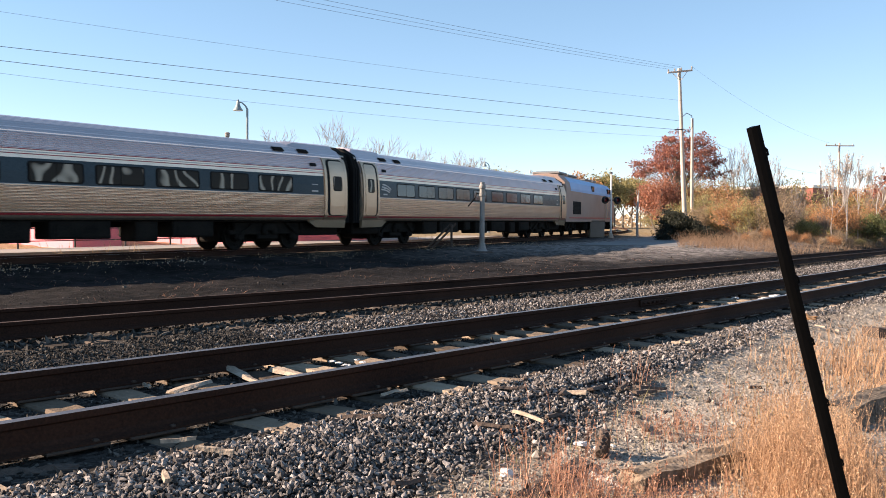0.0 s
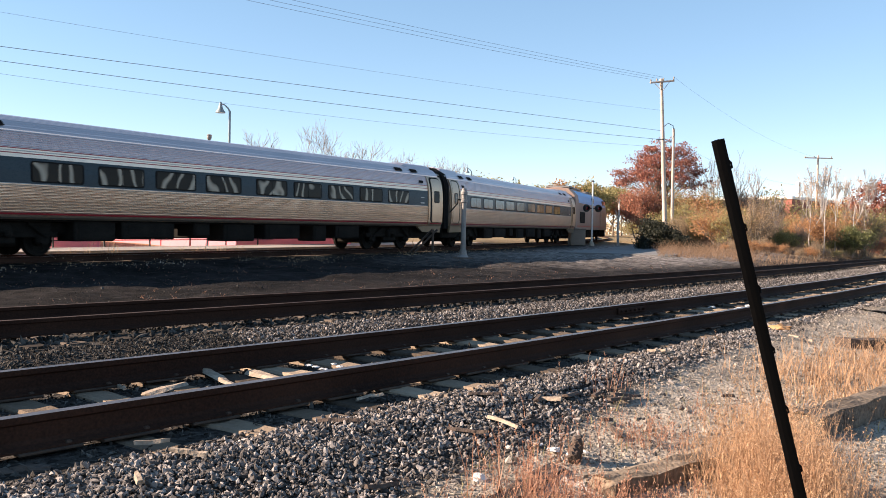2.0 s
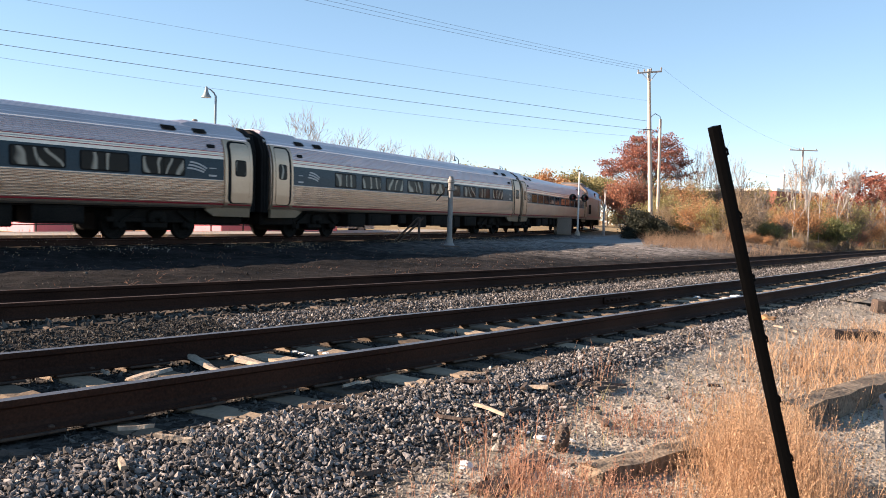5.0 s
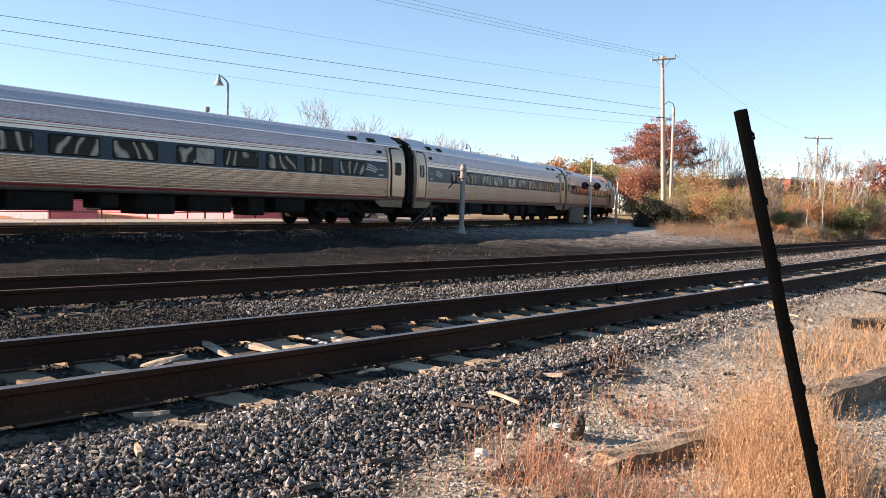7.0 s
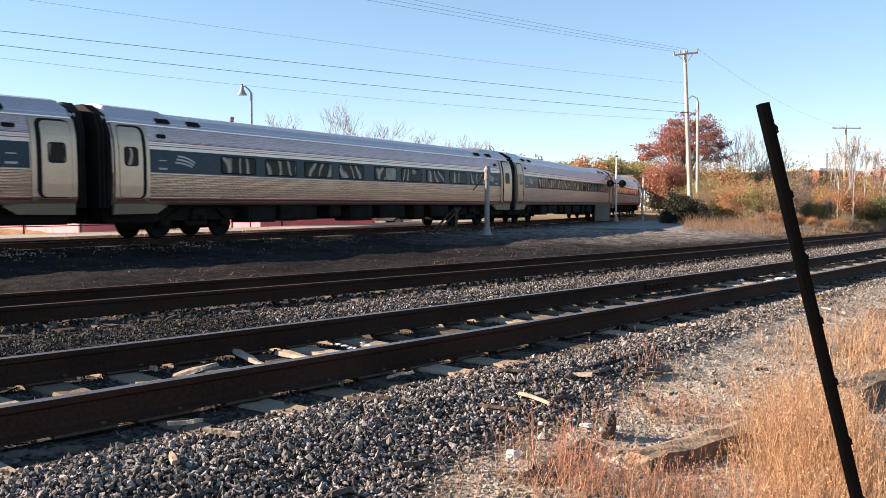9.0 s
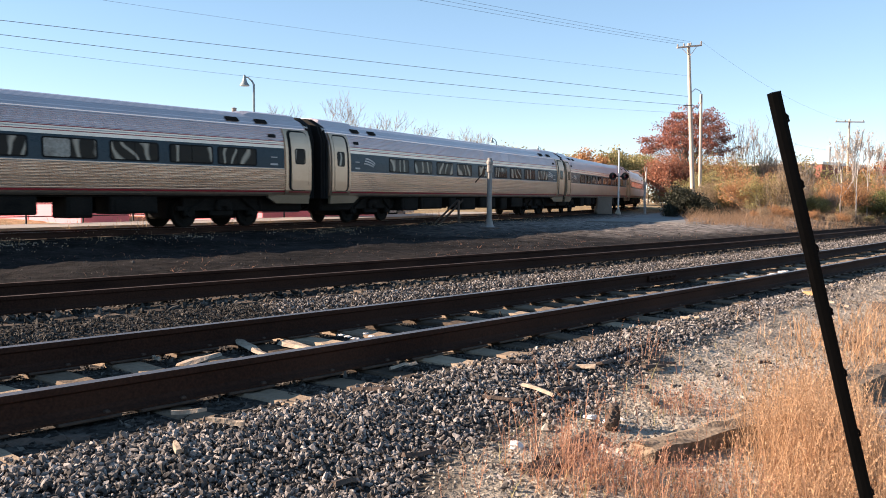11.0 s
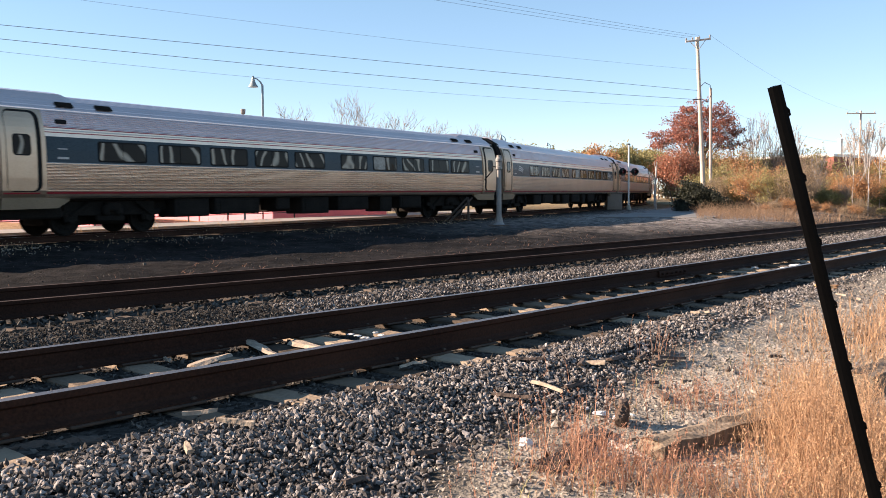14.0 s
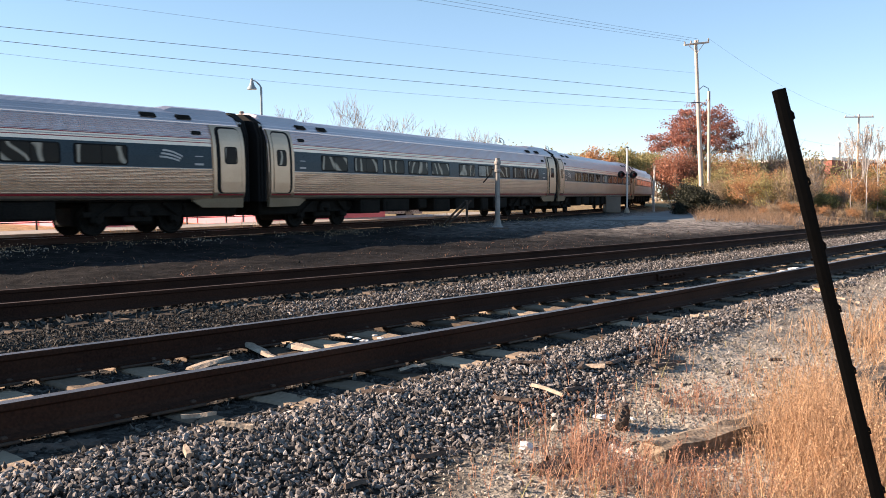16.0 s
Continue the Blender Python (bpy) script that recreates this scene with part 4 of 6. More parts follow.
def salmon_building(at, d):
    b = thing("low_building", "low salmon-pink painted building behind the platform", "building", at)
    w, h = 24.0, 3.1
    body = Mesh()
    body.box((0, d / 2, h / 2), (w, d, h), M_PINK, 0.03)
    part("wall", body, b, "salmon-pink wall")
    part("roof", Mesh().box((0, d / 2, h + 0.1), (w + 0.5, d + 0.5, 0.2), M_FASCIA, 0.03), b)
    part("plinth", Mesh().box((0, -0.02, 0.14), (w, 0.06, 0.28), M_CONC, 0.01), b)
    for x in (-7.2, 2.4):
        dr = part("door", Mesh().box((x, -0.02, 1.3), (1.0, 0.07, 2.05), M_PINK, 0.02), b, "pink painted door")
        part("handle", Mesh().box((x + 0.38, -0.08, 1.3), (0.03, 0.06, 0.14), M_FENCE, 0.008), dr)
    return b


for right_x, right_y, deep in ((-9.4, 42.6, 7.0), (-16.8, 38.6, 2.2)):
    salmon_building(pose(right_x - 12 * math.cos(radians(50)), right_y + 12 * math.sin(radians(50)), -0.35, 0, 0, -50), deep)


def car(label, paint, at, tall=False):
    c = thing("parked_car", label, "car", at)
    hw = 0.86
    h = 1.72 if tall else 1.42
    prof = [(-2.25, 0.42), (-2.28, 0.75), (-2.15, 0.98), (-1.5, 1.02 if not tall else h - 0.05), (-0.8, h), (0.35, h), (1.15, 1.02), (1.95, 0.88), (2.22, 0.7), (2.24, 0.42)]
    m = Mesh()
    m.loft([[(x, -hw + ins, z - dz) for x, z in prof] for ins, dz in ((0.0, 0.02),)] + [[(x, y, z) for x, z in prof] for y in (-hw + 0.08, hw - 0.08)] + [[(x, hw, z - 0.02) for x, z in prof]], paint)
    part("body", m, c, "painted body")
    for sd in (-1, 1):
        for x0, x1, x2, x3 in ((-1.35, -0.25, -0.25, -0.75), (-0.17, 0.95, 0.35, -0.17)):
            g = Mesh()
            g.loft([[(x0, sd * y, 1.0), (x1, sd * y, 1.0), (x2, sd * y, h - 0.1), (x3, sd * y, h - 0.1)] for y in (hw - 0.02, hw + 0.012)], M_GLASS)
            part("side_window", g, c)
        for x in (-1.4, 1.38):
            wl = part("wheel", Mesh().lathe((x, sd * (hw - 0.1), 0.32), [(0.31, -0.1), (0.32, -0.06), (0.32, 0.06), (0.31, 0.1)], M_BLACK, 18, "y"), c)
            part("rim", Mesh().lathe((x, sd * hw, 0.32), [(0.2, -0.02), (0.19, 0.02), (0.05, 0.03)], M_GALV, 12, "y"), wl)
        part("headlight", Mesh().box((2.12, sd * 0.62, 0.74), (0.2, 0.32, 0.14), M_FASCIA, 0.03), c)
        part("tail_light", Mesh().box((-2.2, sd * 0.7, 0.85), (0.14, 0.22, 0.16), M_RED, 0.03), c)
    return c


car("silver parked car beyond the tracks", M_CARGREY, pose(-4.6, 52.0, gz(-4.6, 52.0), 0, 0, 20))
car("red parked car beyond the tracks", M_CARRED, pose(-8.2, 54.5, gz(-8.2, 54.5), 0, 0, 12), True)


def brick_building():
    ang = 132
    b = thing("brick_building", "flat-roofed red brick building with a pale fascia", "building", pose(65.2, 150.0, 1.0, 0, 0, ang))
    w, d, h = 30.0, 19.0, 7.9
    part("wall", Mesh().box((w / 2, -d / 2, h / 2), (w, d, h), M_BRICK, 0.03), b, "red brick wall")
    part("roof", Mesh().box((w / 2, -d / 2, h + 0.05), (w - 0.6, d - 0.6, 0.12), M_GROOF, 0.02), b)
    part("fascia", Mesh().box((w / 2, 0.03, h + 0.05), (w + 0.2, 0.3, 0.5), M_FASCIA, 0.03), b, "pale metal fascia")
    part("fascia", Mesh().box((0.0, -d / 2, h + 0.05), (0.3, d, 0.5), M_FASCIA, 0.03), b, "pale metal fascia")
    for x in np.arange(4, 29, 5.0):
        part("pilaster", Mesh().box((x, 0.06, h / 2 - 0.1), (0.5, 0.16, h - 0.4), M_BRICK, 0.02), b)
    ch = Mesh()
    ch.lathe((3.0, -9.0, h), [(0.42, 0), (0.42, 3.2), (0.46, 3.25), (0.46, 3.45), (0.3, 3.5)], M_FASCIA, 14)
    part("chimney", ch, b, "tall pale flue")
    return b


brick_building()


# ---- poles, wires, signals, lamps ----
def utility_pole():
    p = thing("utility_pole", "tall weathered wooden utility pole with a crossarm", "utility pole")
    x, y = 19.98, 70.0
    b = gz(x, y) - 0.3
    part("pole", Mesh().tube([(x, y, b), (x - 0.35, y, 7), (x - 0.72, y, 14.25)], [0.2, 0.17, 0.13], M_POLEWOOD, 12), p, smooth=True)
    part("crossarm", Mesh().box((19.3, 69.85, 13.98), (2.2, 0.12, 0.14), M_POLEWOOD, 0.02, Matrix.Rotation(radians(-8), 3, "Y") @ Matrix.Rotation(radians(12), 3, "Z")), p)
    for dx in (-0.95, -0.45, 0.1, 0.95):
        part("insulator", Mesh().lathe((19.3 + dx, 69.85, 14.03 + dx * 0.14), [(0.03, 0), (0.07, 0.06), (0.05, 0.12), (0.075, 0.16), (0.04, 0.26)], M_GALV, 10), p)
    for sd in (-1, 1):
        part("brace", Mesh().tube([(19.3 + sd * 0.6, 69.86, 13.9 + sd * 0.08), (19.34, 69.86, 13.2)], 0.025, M_POLEWOOD, 6), p)
    part("bracket", Mesh().tube([(19.55, 69.8, 9.25), (18.85, 69.5, 9.2)], 0.05, M_WIRE, 6), p)
    part("cable_loop", Mesh().tube([(19.6, 69.8, 9.3), (20.1, 69.9, 9.0), (20.45, 70, 9.6), (20.35, 70, 10.4), (19.9, 69.9, 10.6), (19.55, 69.85, 10.3)], 0.03, M_WIRE, 6), p)
    return p


utility_pole()


def plain_pole(x, y, top, r, lean, label, arm=0.0):
    p = thing("utility_pole", label, "utility pole")
    b = gz(x, y) - 0.3
    part("pole", Mesh().tube([(x, y, b), (x + lean, y, top)], [r, r * 0.75], M_POLEWOOD, 10), p, smooth=True)
    if arm:
        part("crossarm", Mesh().box((x + lean, y - 0.1, top - 0.35), (arm, 0.12, 0.14), M_POLEWOOD, 0.02), p)
        for dx in (-0.45, 0.45, -0.15):
            part("insulator", Mesh().lathe((x + lean + dx * arm, y - 0.1, top - 0.28), [(0.03, 0), (0.07, 0.06), (0.05, 0.2)], M_GALV, 8), p)
    return p


plain_pole(21.66, 74.0, 10.7, 0.15, -0.1, "slender wooden utility pole behind the taller one")
plain_pole(48.67, 105.0, 11.9, 0.15, 0.1, "distant wooden utility pole with a crossarm", 3.6)
plain_pole(39.4, 120, 7.2, 0.1, 0.1, "thin weathered pole standing among the bushes")


def wire(a, b, sag, r, label, back=0.0):
    a, b = Vector(a), Vector(b)
    pts = []
    for i in range(41):
        f = -back + (1 + back) * i / 40
        p = a.lerp(b, f)
        p.z -= sag * 4 * max(-0.3, f * (1 - f))
        pts.append(p)
    return tagged(part("overhead_wire", Mesh().tube(pts, r, M_WIRE, 6)), label, "cable", "overhead wires")


wire((-20.97, 40.0, 9.38), (19.3, 69.8, 9.95), 0.02, 0.0135, "thick dark overhead cable against the sky", 0.5)
wire((-20.98, 40.0, 8.72), (19.0, 69.6, 9.22), 0.22, 0.0135, "thick dark overhead cable against the sky", 0.5)
wire((-20.99, 40.0, 8.13), (19.5, 69.8, 8.6), 0.4, 0.0065, "thin overhead wire against the sky", 0.5)
wire((-20.94, 40.0, 11.0), (19.5, 69.8, 11.6), 0.25, 0.006, "thin overhead wire against the sky", 0.5)
for q, (dx, dz) in enumerate(((-0.95, -0.1), (-0.45, 0.0), (0.1, 0.1))):
    wire((-20.9 - 0.5 * q, 40.0 - q, 14.1 + 0.18 * q), (19.3 + dx, 69.85, 14.26 + dz), 0.28, 0.0085, "thin power line from the crossarm", 0.5)
wire((21.6, 74.0, 9.5), (48.7, 105.0, 8.0), 0.9, 0.008, "sagging service wire between two poles")
wire((20.25, 69.85, 14.4), (48.7, 105.0, 11.6), 0.9, 0.006, "thin power line between two poles")


def crossing_signal():
    c = thing("crossing_signal", "white crossing mast with two black flashing-light hoods", "railway signal", pose(13.42, 68.0, gz(13.42, 68.0), 0, 0, 14))
    top = 5.48 - gz(13.42, 68.0)
    part("mast", Mesh().tube([(0, 0, 0), (0, 0, top)], [0.075, 0.065], M_FASCIA, 12), c, "white painted mast", smooth=True)
    part("base", Mesh().lathe((0, 0, 0), [(0.22, -0.1), (0.22, 0.1), (0.1, 0.4)], M_CONC, 12), c)
    part("bracket_arm", Mesh().tube([(-0.55, 0, 3.0), (0.55, 0, 3.0)], 0.045, M_SIGNAL, 8), c)
    for sd in (-1, 1):
        h = part("light_hood", Mesh().lathe((sd * 0.52, 0, 3.0), [(0.05, 0.12), (0.17, 0.1), (0.19, 0.0), (0.21, -0.28), (0.19, -0.28), (0.17, -0.02)], M_SIGNAL, 16, "y"), c, "black signal hood")
        part("backing_disc", Mesh().lathe((sd * 0.52, 0, 3.0), [(0.3, 0.02), (0.31, 0.0), (0.3, -0.02)], M_SIGNAL, 20, "y"), h)
        part("lens", Mesh().lathe((sd * 0.52, -0.03, 3.0), [(0.15, 0), (0.12, -0.04), (0.02, -0.06)], M_LENS, 14, "y"), h)
    part("bell", Mesh().lathe((0, 0, top), [(0.12, 0), (0.12, 0.05), (0.06, 0.12)], M_SIGNAL, 12), c)
    return c


crossing_signal()


def relay_box():
    c = thing("relay_cabinet", "tan weathered trackside relay cabinet", "cabinet", pose(11.85, 66.0, gz(11.85, 66.0), 0, 0, 6))
    part("body", Mesh().box((0, 0, 0.62), (1.16, 0.9, 1.24), M_CASE, 0.03), c, "tan painted steel case")
    part("roof", Mesh().box((0, 0, 1.27), (1.24, 1.02, 0.1), M_CASE, 0.03), c)
    d = part("door", Mesh().box((0, -0.455, 0.66), (0.98, 0.03, 1.0), M_CASE, 0.01), c)
    part("handle", Mesh().box((0.36, -0.48, 0.7), (0.03, 0.04, 0.2), M_GALV, 0.008), d)
    return c


relay_box()


def stub_post():
    g = gz(1.7, 37)
    c = thing("signal_post", "short galvanized signal post with a cap and cut bracket", "signal post", pose(1.7, 37.0, g))
    h = 2.95 - g
    part("pole", Mesh().tube([(0, 0, 0), (0, 0, h - 0.5)], [0.115, 0.105], M_GALV, 14), c, smooth=True)
    part("base", Mesh().lathe((0, 0, 0), [(0.3, -0.2), (0.3, 0.06), (0.24, 0.1), (0.17, 0.2), (0.14, 0.42)], M_GALV, 14), c)
    part("sleeve", Mesh().lathe((0, 0, h - 0.56), [(0.12, 0), (0.15, 0.02), (0.15, 0.12), (0.12, 0.14), (0.12, 0.34), (0.15, 0.36), (0.15, 0.46), (0.1, 0.54), (0.1, 0.62)], M_GALV, 14), c, "grey cast sleeve")
    part("bracket", Mesh().tube([(0.12, 0, h - 0.5), (-0.26, -0.05, h - 0.42), (-0.3, -0.05, h - 0.62), (-0.62, -0.05, h - 1.0)], 0.03, M_UNDER, 6), c)
    part("footing", Mesh().box((0, 0, -0.06), (0.95, 0.95, 0.3), M_CHARRED, 0.06), c, "dark concrete footing")
    return c


stub_post()


def leaning_braces():
    x, y = -0.2, 38.0
    g = gz(x, y)
    c = thing("brace_frame", "two weathered inclined timbers bolted to a short stake", "timber", pose(x, y, g))
    for dy, dx in ((0, 0), (-0.25, 0.22)):
        part("inclined_timber", Mesh().tube([(-0.65 + dx, dy, -0.1), (0.55 + dx, dy, 1.15)], 0.05, M_CHARRED, 6), c)
    part("stake", Mesh().box((0.58, -0.12, 0.5), (0.1, 0.4, 1.3), M_CHARRED, 0.02), c)
    return c


leaning_braces()


def platform_lamp(x, y, top):
    b = gz(x, y)
    c = thing("platform_lamp", "bell-shaped platform lamp on a slim grey post", "street lamp", pose(x, y, b), "platform lamps")
    h = top - b
    part("pole", Mesh().tube([(0, 0, 0), (0, 0, h - 0.05), (-0.1, 0, h + 0.12), (-0.3, 0, h + 0.3), (-0.46, 0, h + 0.34)], [0.08, 0.06, 0.045, 0.035, 0.03], M_LAMPGREEN, 10), c, smooth=True)
    part("shade", Mesh().lathe((-0.5, 0, h + 0.34), [(0.03, 0.12), (0.05, 0.1), (0.08, -0.05), (0.12, -0.2), (0.16, -0.3), (0.25, -0.42), (0.27, -0.48), (0.24, -0.47)], M_LAMPGREEN, 20), c, "bell-shaped green-grey shade", smooth=True)
    part("base", Mesh().lathe((0, 0, 0), [(0.2, -0.05), (0.2, 0.1), (0.12, 0.5)], M_LAMPGREEN, 12), c)
    return c


platform_lamp(-10.6, 46.0, 7.4)
platform_lamp(5.09, 95.0, 8.1)
platform_lamp(14.3, 135.0, 10.0)


def camera_pole():
    b = gz(-10.15, 40.0)
    c = thing("dome_pole", "slim pole topped by a grey dome housing", "pole", pose(-10.15, 40.0, b))
    h = 5.3 - b
    part("pole", Mesh().tube([(0, 0, -0.1), (0, 0, h - 0.1)], 0.05, M_LAMPGREEN, 10), c)
    part("dome", Mesh().lathe((0, 0, h), [(0.06, -0.13), (0.10, -0.09), (0.115, 0.02), (0.105, 0.05), (0.125, 0.06), (0.12, 0.1), (0.06, 0.13)], M_GROOF, 16), c, "grey dome housing", smooth=True)
    return c


camera_pole()


# ---- trees and bushes ----
THINNEST = [0.008]


def branch(m, rnd, p, d, length, r, depth, material, tips, up=0.15, spread=0.6, taper=0.62, kids=(2, 4), segs=3):
    pts, rad = [Vector(p)], [r]
    d = Vector(d).normalized()
    for i in range(segs):
        d = (d + Vector((rnd.uniform(-1, 1), rnd.uniform(-1, 1), rnd.uniform(-0.6, 0.8))) * 0.16 + Vector((0, 0, up * 0.3))).normalized()
        pts.append(pts[-1] + d * length / segs)
        rad.append(r * (1 - (1 - taper) * (i + 1) / segs))
    rad = [max(q, THINNEST[0]) for q in rad]
    m.tube(pts, rad, material, 6 if r > 0.05 else (4 if r > 0.02 else 3), cap=False)
    if depth == 0:
        tips.append(pts[-1])
        tips.append(pts[-2])
        return
    for k in range(rnd.randint(*kids)):
        f = rnd.uniform(0.35, 1.0) if k else 1.0
        i = min(segs, max(1, int(f * segs + 0.5)))
        a = Vector((rnd.uniform(-1, 1), rnd.uniform(-1, 1), rnd.uniform(-0.4, 0.7))).normalized()
        nd = (d + a * spread * (0.5 if k == 0 else 1.2) + Vector((0, 0, up))).normalized()
        branch(m, rnd, pts[i], nd, length * rnd.uniform(0.6, 0.85), rad[i] * (0.8 if k == 0 else 0.6), depth - 1, material, tips, up, spread, taper, kids, segs if r > 0.03 else 2)


def leaves(seed, centres, per, clump, size, material):
    """Many small bent leaves scattered about the twig ends."""
    rng = np.random.default_rng(seed)
    c = np.repeat(np.asarray([tuple(t) for t in centres]), per, 0)
    c = c + rng.normal(0, 1, c.shape) * clump * np.array([1, 1, 0.75])
    n = len(c)
    u = rng.normal(0, 1, (n, 3))
    u /= np.linalg.norm(u, axis=1)[:, None]
    w = np.cross(u, rng.normal(0, 1, (n, 3)))
    w /= np.linalg.norm(w, axis=1)[:, None]
    s = (size * rng.uniform(0.55, 1.35, n))[:, None]
    nrm = np.cross(u, w) * s * 0.25
    v = np.stack([c - u * s, c - w * s * 0.55 + nrm, c + u * s, c + w * s * 0.55 + nrm], 1).reshape(-1, 3)
    f = np.arange(4 * n).reshape(-1, 4)
    return raw_mesh("crown", v, f, material)


def tree(seed, name, label, height, trunk_h, r, depth, bark, leaf, per, clump, size, spread=0.6, up=0.12, stems=1, kids=(2, 4), grow=0.42, category="tree", reach=99.0):
    rnd = random.Random(seed)
    m, tips = Mesh(), []
    for k in range(stems):
        a = 2 * math.pi * k / stems + rnd.uniform(0, 1)
        lean = 0.0 if stems == 1 else rnd.uniform(0.2, 0.55)
        base = Vector((math.cos(a) * 0.12 * (stems > 1), math.sin(a) * 0.12 * (stems > 1), -0.25))
        d0 = Vector((math.cos(a) * lean, math.sin(a) * lean, 1))
        top = base + d0.normalized() * (trunk_h + 0.25)
        m.tube([base, base.lerp(top, 0.5) + Vector((rnd.uniform(-0.1, 0.1), rnd.uniform(-0.1, 0.1), 0)), top], [r * 1.25, r, r * 0.85], bark, 8 if r > 0.06 else 5, cap=False)
        for q in range(rnd.randint(3, 4) if stems == 1 else rnd.randint(2, 3)):
            b = 2 * math.pi * q / 3.5 + rnd.uniform(-0.5, 0.5)
            dd = (d0.normalized() * (1.2 if q == 0 else 0.6) + Vector((math.cos(b), math.sin(b), 0.25)) * spread * (0.25 if q == 0 else 1.0)).normalized()
            branch(m, rnd, top if q < 2 else base.lerp(top, rnd.uniform(0.65, 0.95)), dd, (height - trunk_h) * grow * rnd.uniform(0.8, 1.1), r * (0.75 if q == 0 else 0.55), depth, bark, tips, up, spread, kids=kids)
    hi = max(t.z for t in tips)
    k = height / hi
    m.v = [(x * (0.5 + 0.5 * k), y * (0.5 + 0.5 * k), z * k) for x, y, z in m.v]
    tips = [Vector((t.x * (0.5 + 0.5 * k), t.y * (0.5 + 0.5 * k), t.z * k)) for t in tips]
    tips = [t for t in tips if math.hypot(t.x, t.y) < reach]
    t = thing(name, label, category)
    part("trunk", m, t)
    if leaf:
        part("crown", leaves(seed, tips, per, clump, size, leaf), t)
    return t


def put(ob, x, y, turn=0.0, dz=0.0):
    ob.matrix_basis = pose(x, y, gz(x, y) + dz, 0, 0, turn)
    return ob


def oak(seed):
    """A broad dome of leaf tiers on limbs that fan out from a short trunk."""
    rnd = random.Random(seed)
    m, tips = Mesh(), []
    m.tube([(0, 0, -0.3), (0.05, 0, 1.6), (0, 0.05, 3.4)], [0.3, 0.23, 0.2], M_BARK, 9, cap=False)
    for i in range(116):
        a, u = rnd.uniform(0, 2 * math.pi), rnd.uniform(-0.24, 1.0)
        r = rnd.uniform(0.55, 1.0) * rnd.uniform(0.88, 1.06)
        flat = math.sqrt(max(0.0, 1 - u * u))
        p = Vector((4.5 * r * flat * math.cos(a), 4.5 * r * flat * math.sin(a), 6.7 + 3.9 * r * u))
        fork = Vector((p.x * 0.18, p.y * 0.18, 3.0 + 0.32 * (p.z - 3.0)))
        elbow = Vector((p.x * 0.62, p.y * 0.62, 3.4 + 0.78 * (p.z - 3.4)))
        m.tube([fork, elbow, p], [0.035, 0.025, 0.01], M_BARK, 4, cap=False)
        for _ in range(9):
            q = p + Vector((rnd.gauss(0, 0.5), rnd.gauss(0, 0.5), rnd.gauss(0, 0.13)))
            m.tube([elbow.lerp(p, 0.7), q], [0.014, 0.009], M_BARK, 3, cap=False)
            tips.append(q)
    for i in range(7):
        a = 2 * math.pi * i / 7 + rnd.uniform(-0.3, 0.3)
        m.tube([(0, 0, 2.6 + 0.15 * i), (1.1 * math.cos(a), 1.1 * math.sin(a), 4.6 + 0.2 * i), (2.4 * math.cos(a), 2.4 * math.sin(a), 6.6 + 0.2 * i)], [0.13, 0.08, 0.04], M_BARK, 6, cap=False)
    t = thing("oak_tree", "broad dome-shaped oak with russet autumn leaves", "tree")
    part("trunk", m, t)
    part("crown", leaves(seed, tips, 13, 0.2, 0.1, L_OAK), t)
    return t


put(oak(3), 24.4, 88.0)
BUSHES = {}
THINNEST[0] = 0.011
for key, args in {
    "yellow": ("bush", "yellow-green autumn bush on waste ground", 4.0, 0.3, 0.05, 3, M_BARK, L_YELLOW, 8, 0.26, 0.075, 0.75, 0.1, 6),
    "orange": ("bush", "orange-leaved autumn bush on waste ground", 4.0, 0.3, 0.05, 3, M_BARK, L_ORANGE, 8, 0.26, 0.075, 0.75, 0.1, 6),
    "red": ("bush", "red-leaved autumn maple bush by the crossing", 4.0, 0.3, 0.05, 3, M_BARK, L_RED, 9, 0.26, 0.075, 0.75, 0.1, 6),
    "tan": ("bush", "tan half-bare brush beside the tracks", 3.0, 0.3, 0.035, 3, M_BARK, L_TAN, 6, 0.25, 0.05, 0.75, 0.1, 7),
    "green": ("bush", "olive-green bush among dry brush", 3.0, 0.3, 0.04, 3, M_BARK, L_GREEN, 9, 0.25, 0.07, 0.75, 0.1, 7),
    "bare": ("bush", "bare grey-brown brush beside the tracks", 3.4, 0.6, 0.03, 4, M_TWIG, None, 0, 0, 0, 0.55, 0.2, 5),
}.items():
    for v_ in range(2):
        BUSHES[key, v_] = tree(11 + 7 * v_ + len(key), *args[:2], *args[2:], category="bush")
    BUSHES[key, "used"] = set()


def bush(key, x, y, scale, rnd):
    v_ = rnd.randrange(2)
    if len(BUSHES[key, "used"]) == 1:
        v_ = 1 - min(BUSHES[key, "used"]) if v_ not in BUSHES[key, "used"] or rnd.random() < 0.5 else v_
    src = BUSHES[key, v_]
    m = pose(x, y, gz(x, y), 0, 0, rnd.uniform(0, 360))
    if v_ not in BUSHES[key, "used"]:
        BUSHES[key, "used"].add(v_)
        ob = src
        ob.matrix_basis = m
    else:
        ob = copy_thing(src, m)
    ob.scale = (scale, scale, scale * (rnd.uniform(1.1, 1.6) if key in ("tan", "bare") else rnd.uniform(0.9, 1.2)))
    return tagged(ob, group="trackside bushes")


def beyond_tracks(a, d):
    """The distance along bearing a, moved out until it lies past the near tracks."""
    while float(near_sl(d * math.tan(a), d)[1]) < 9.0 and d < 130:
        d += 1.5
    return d


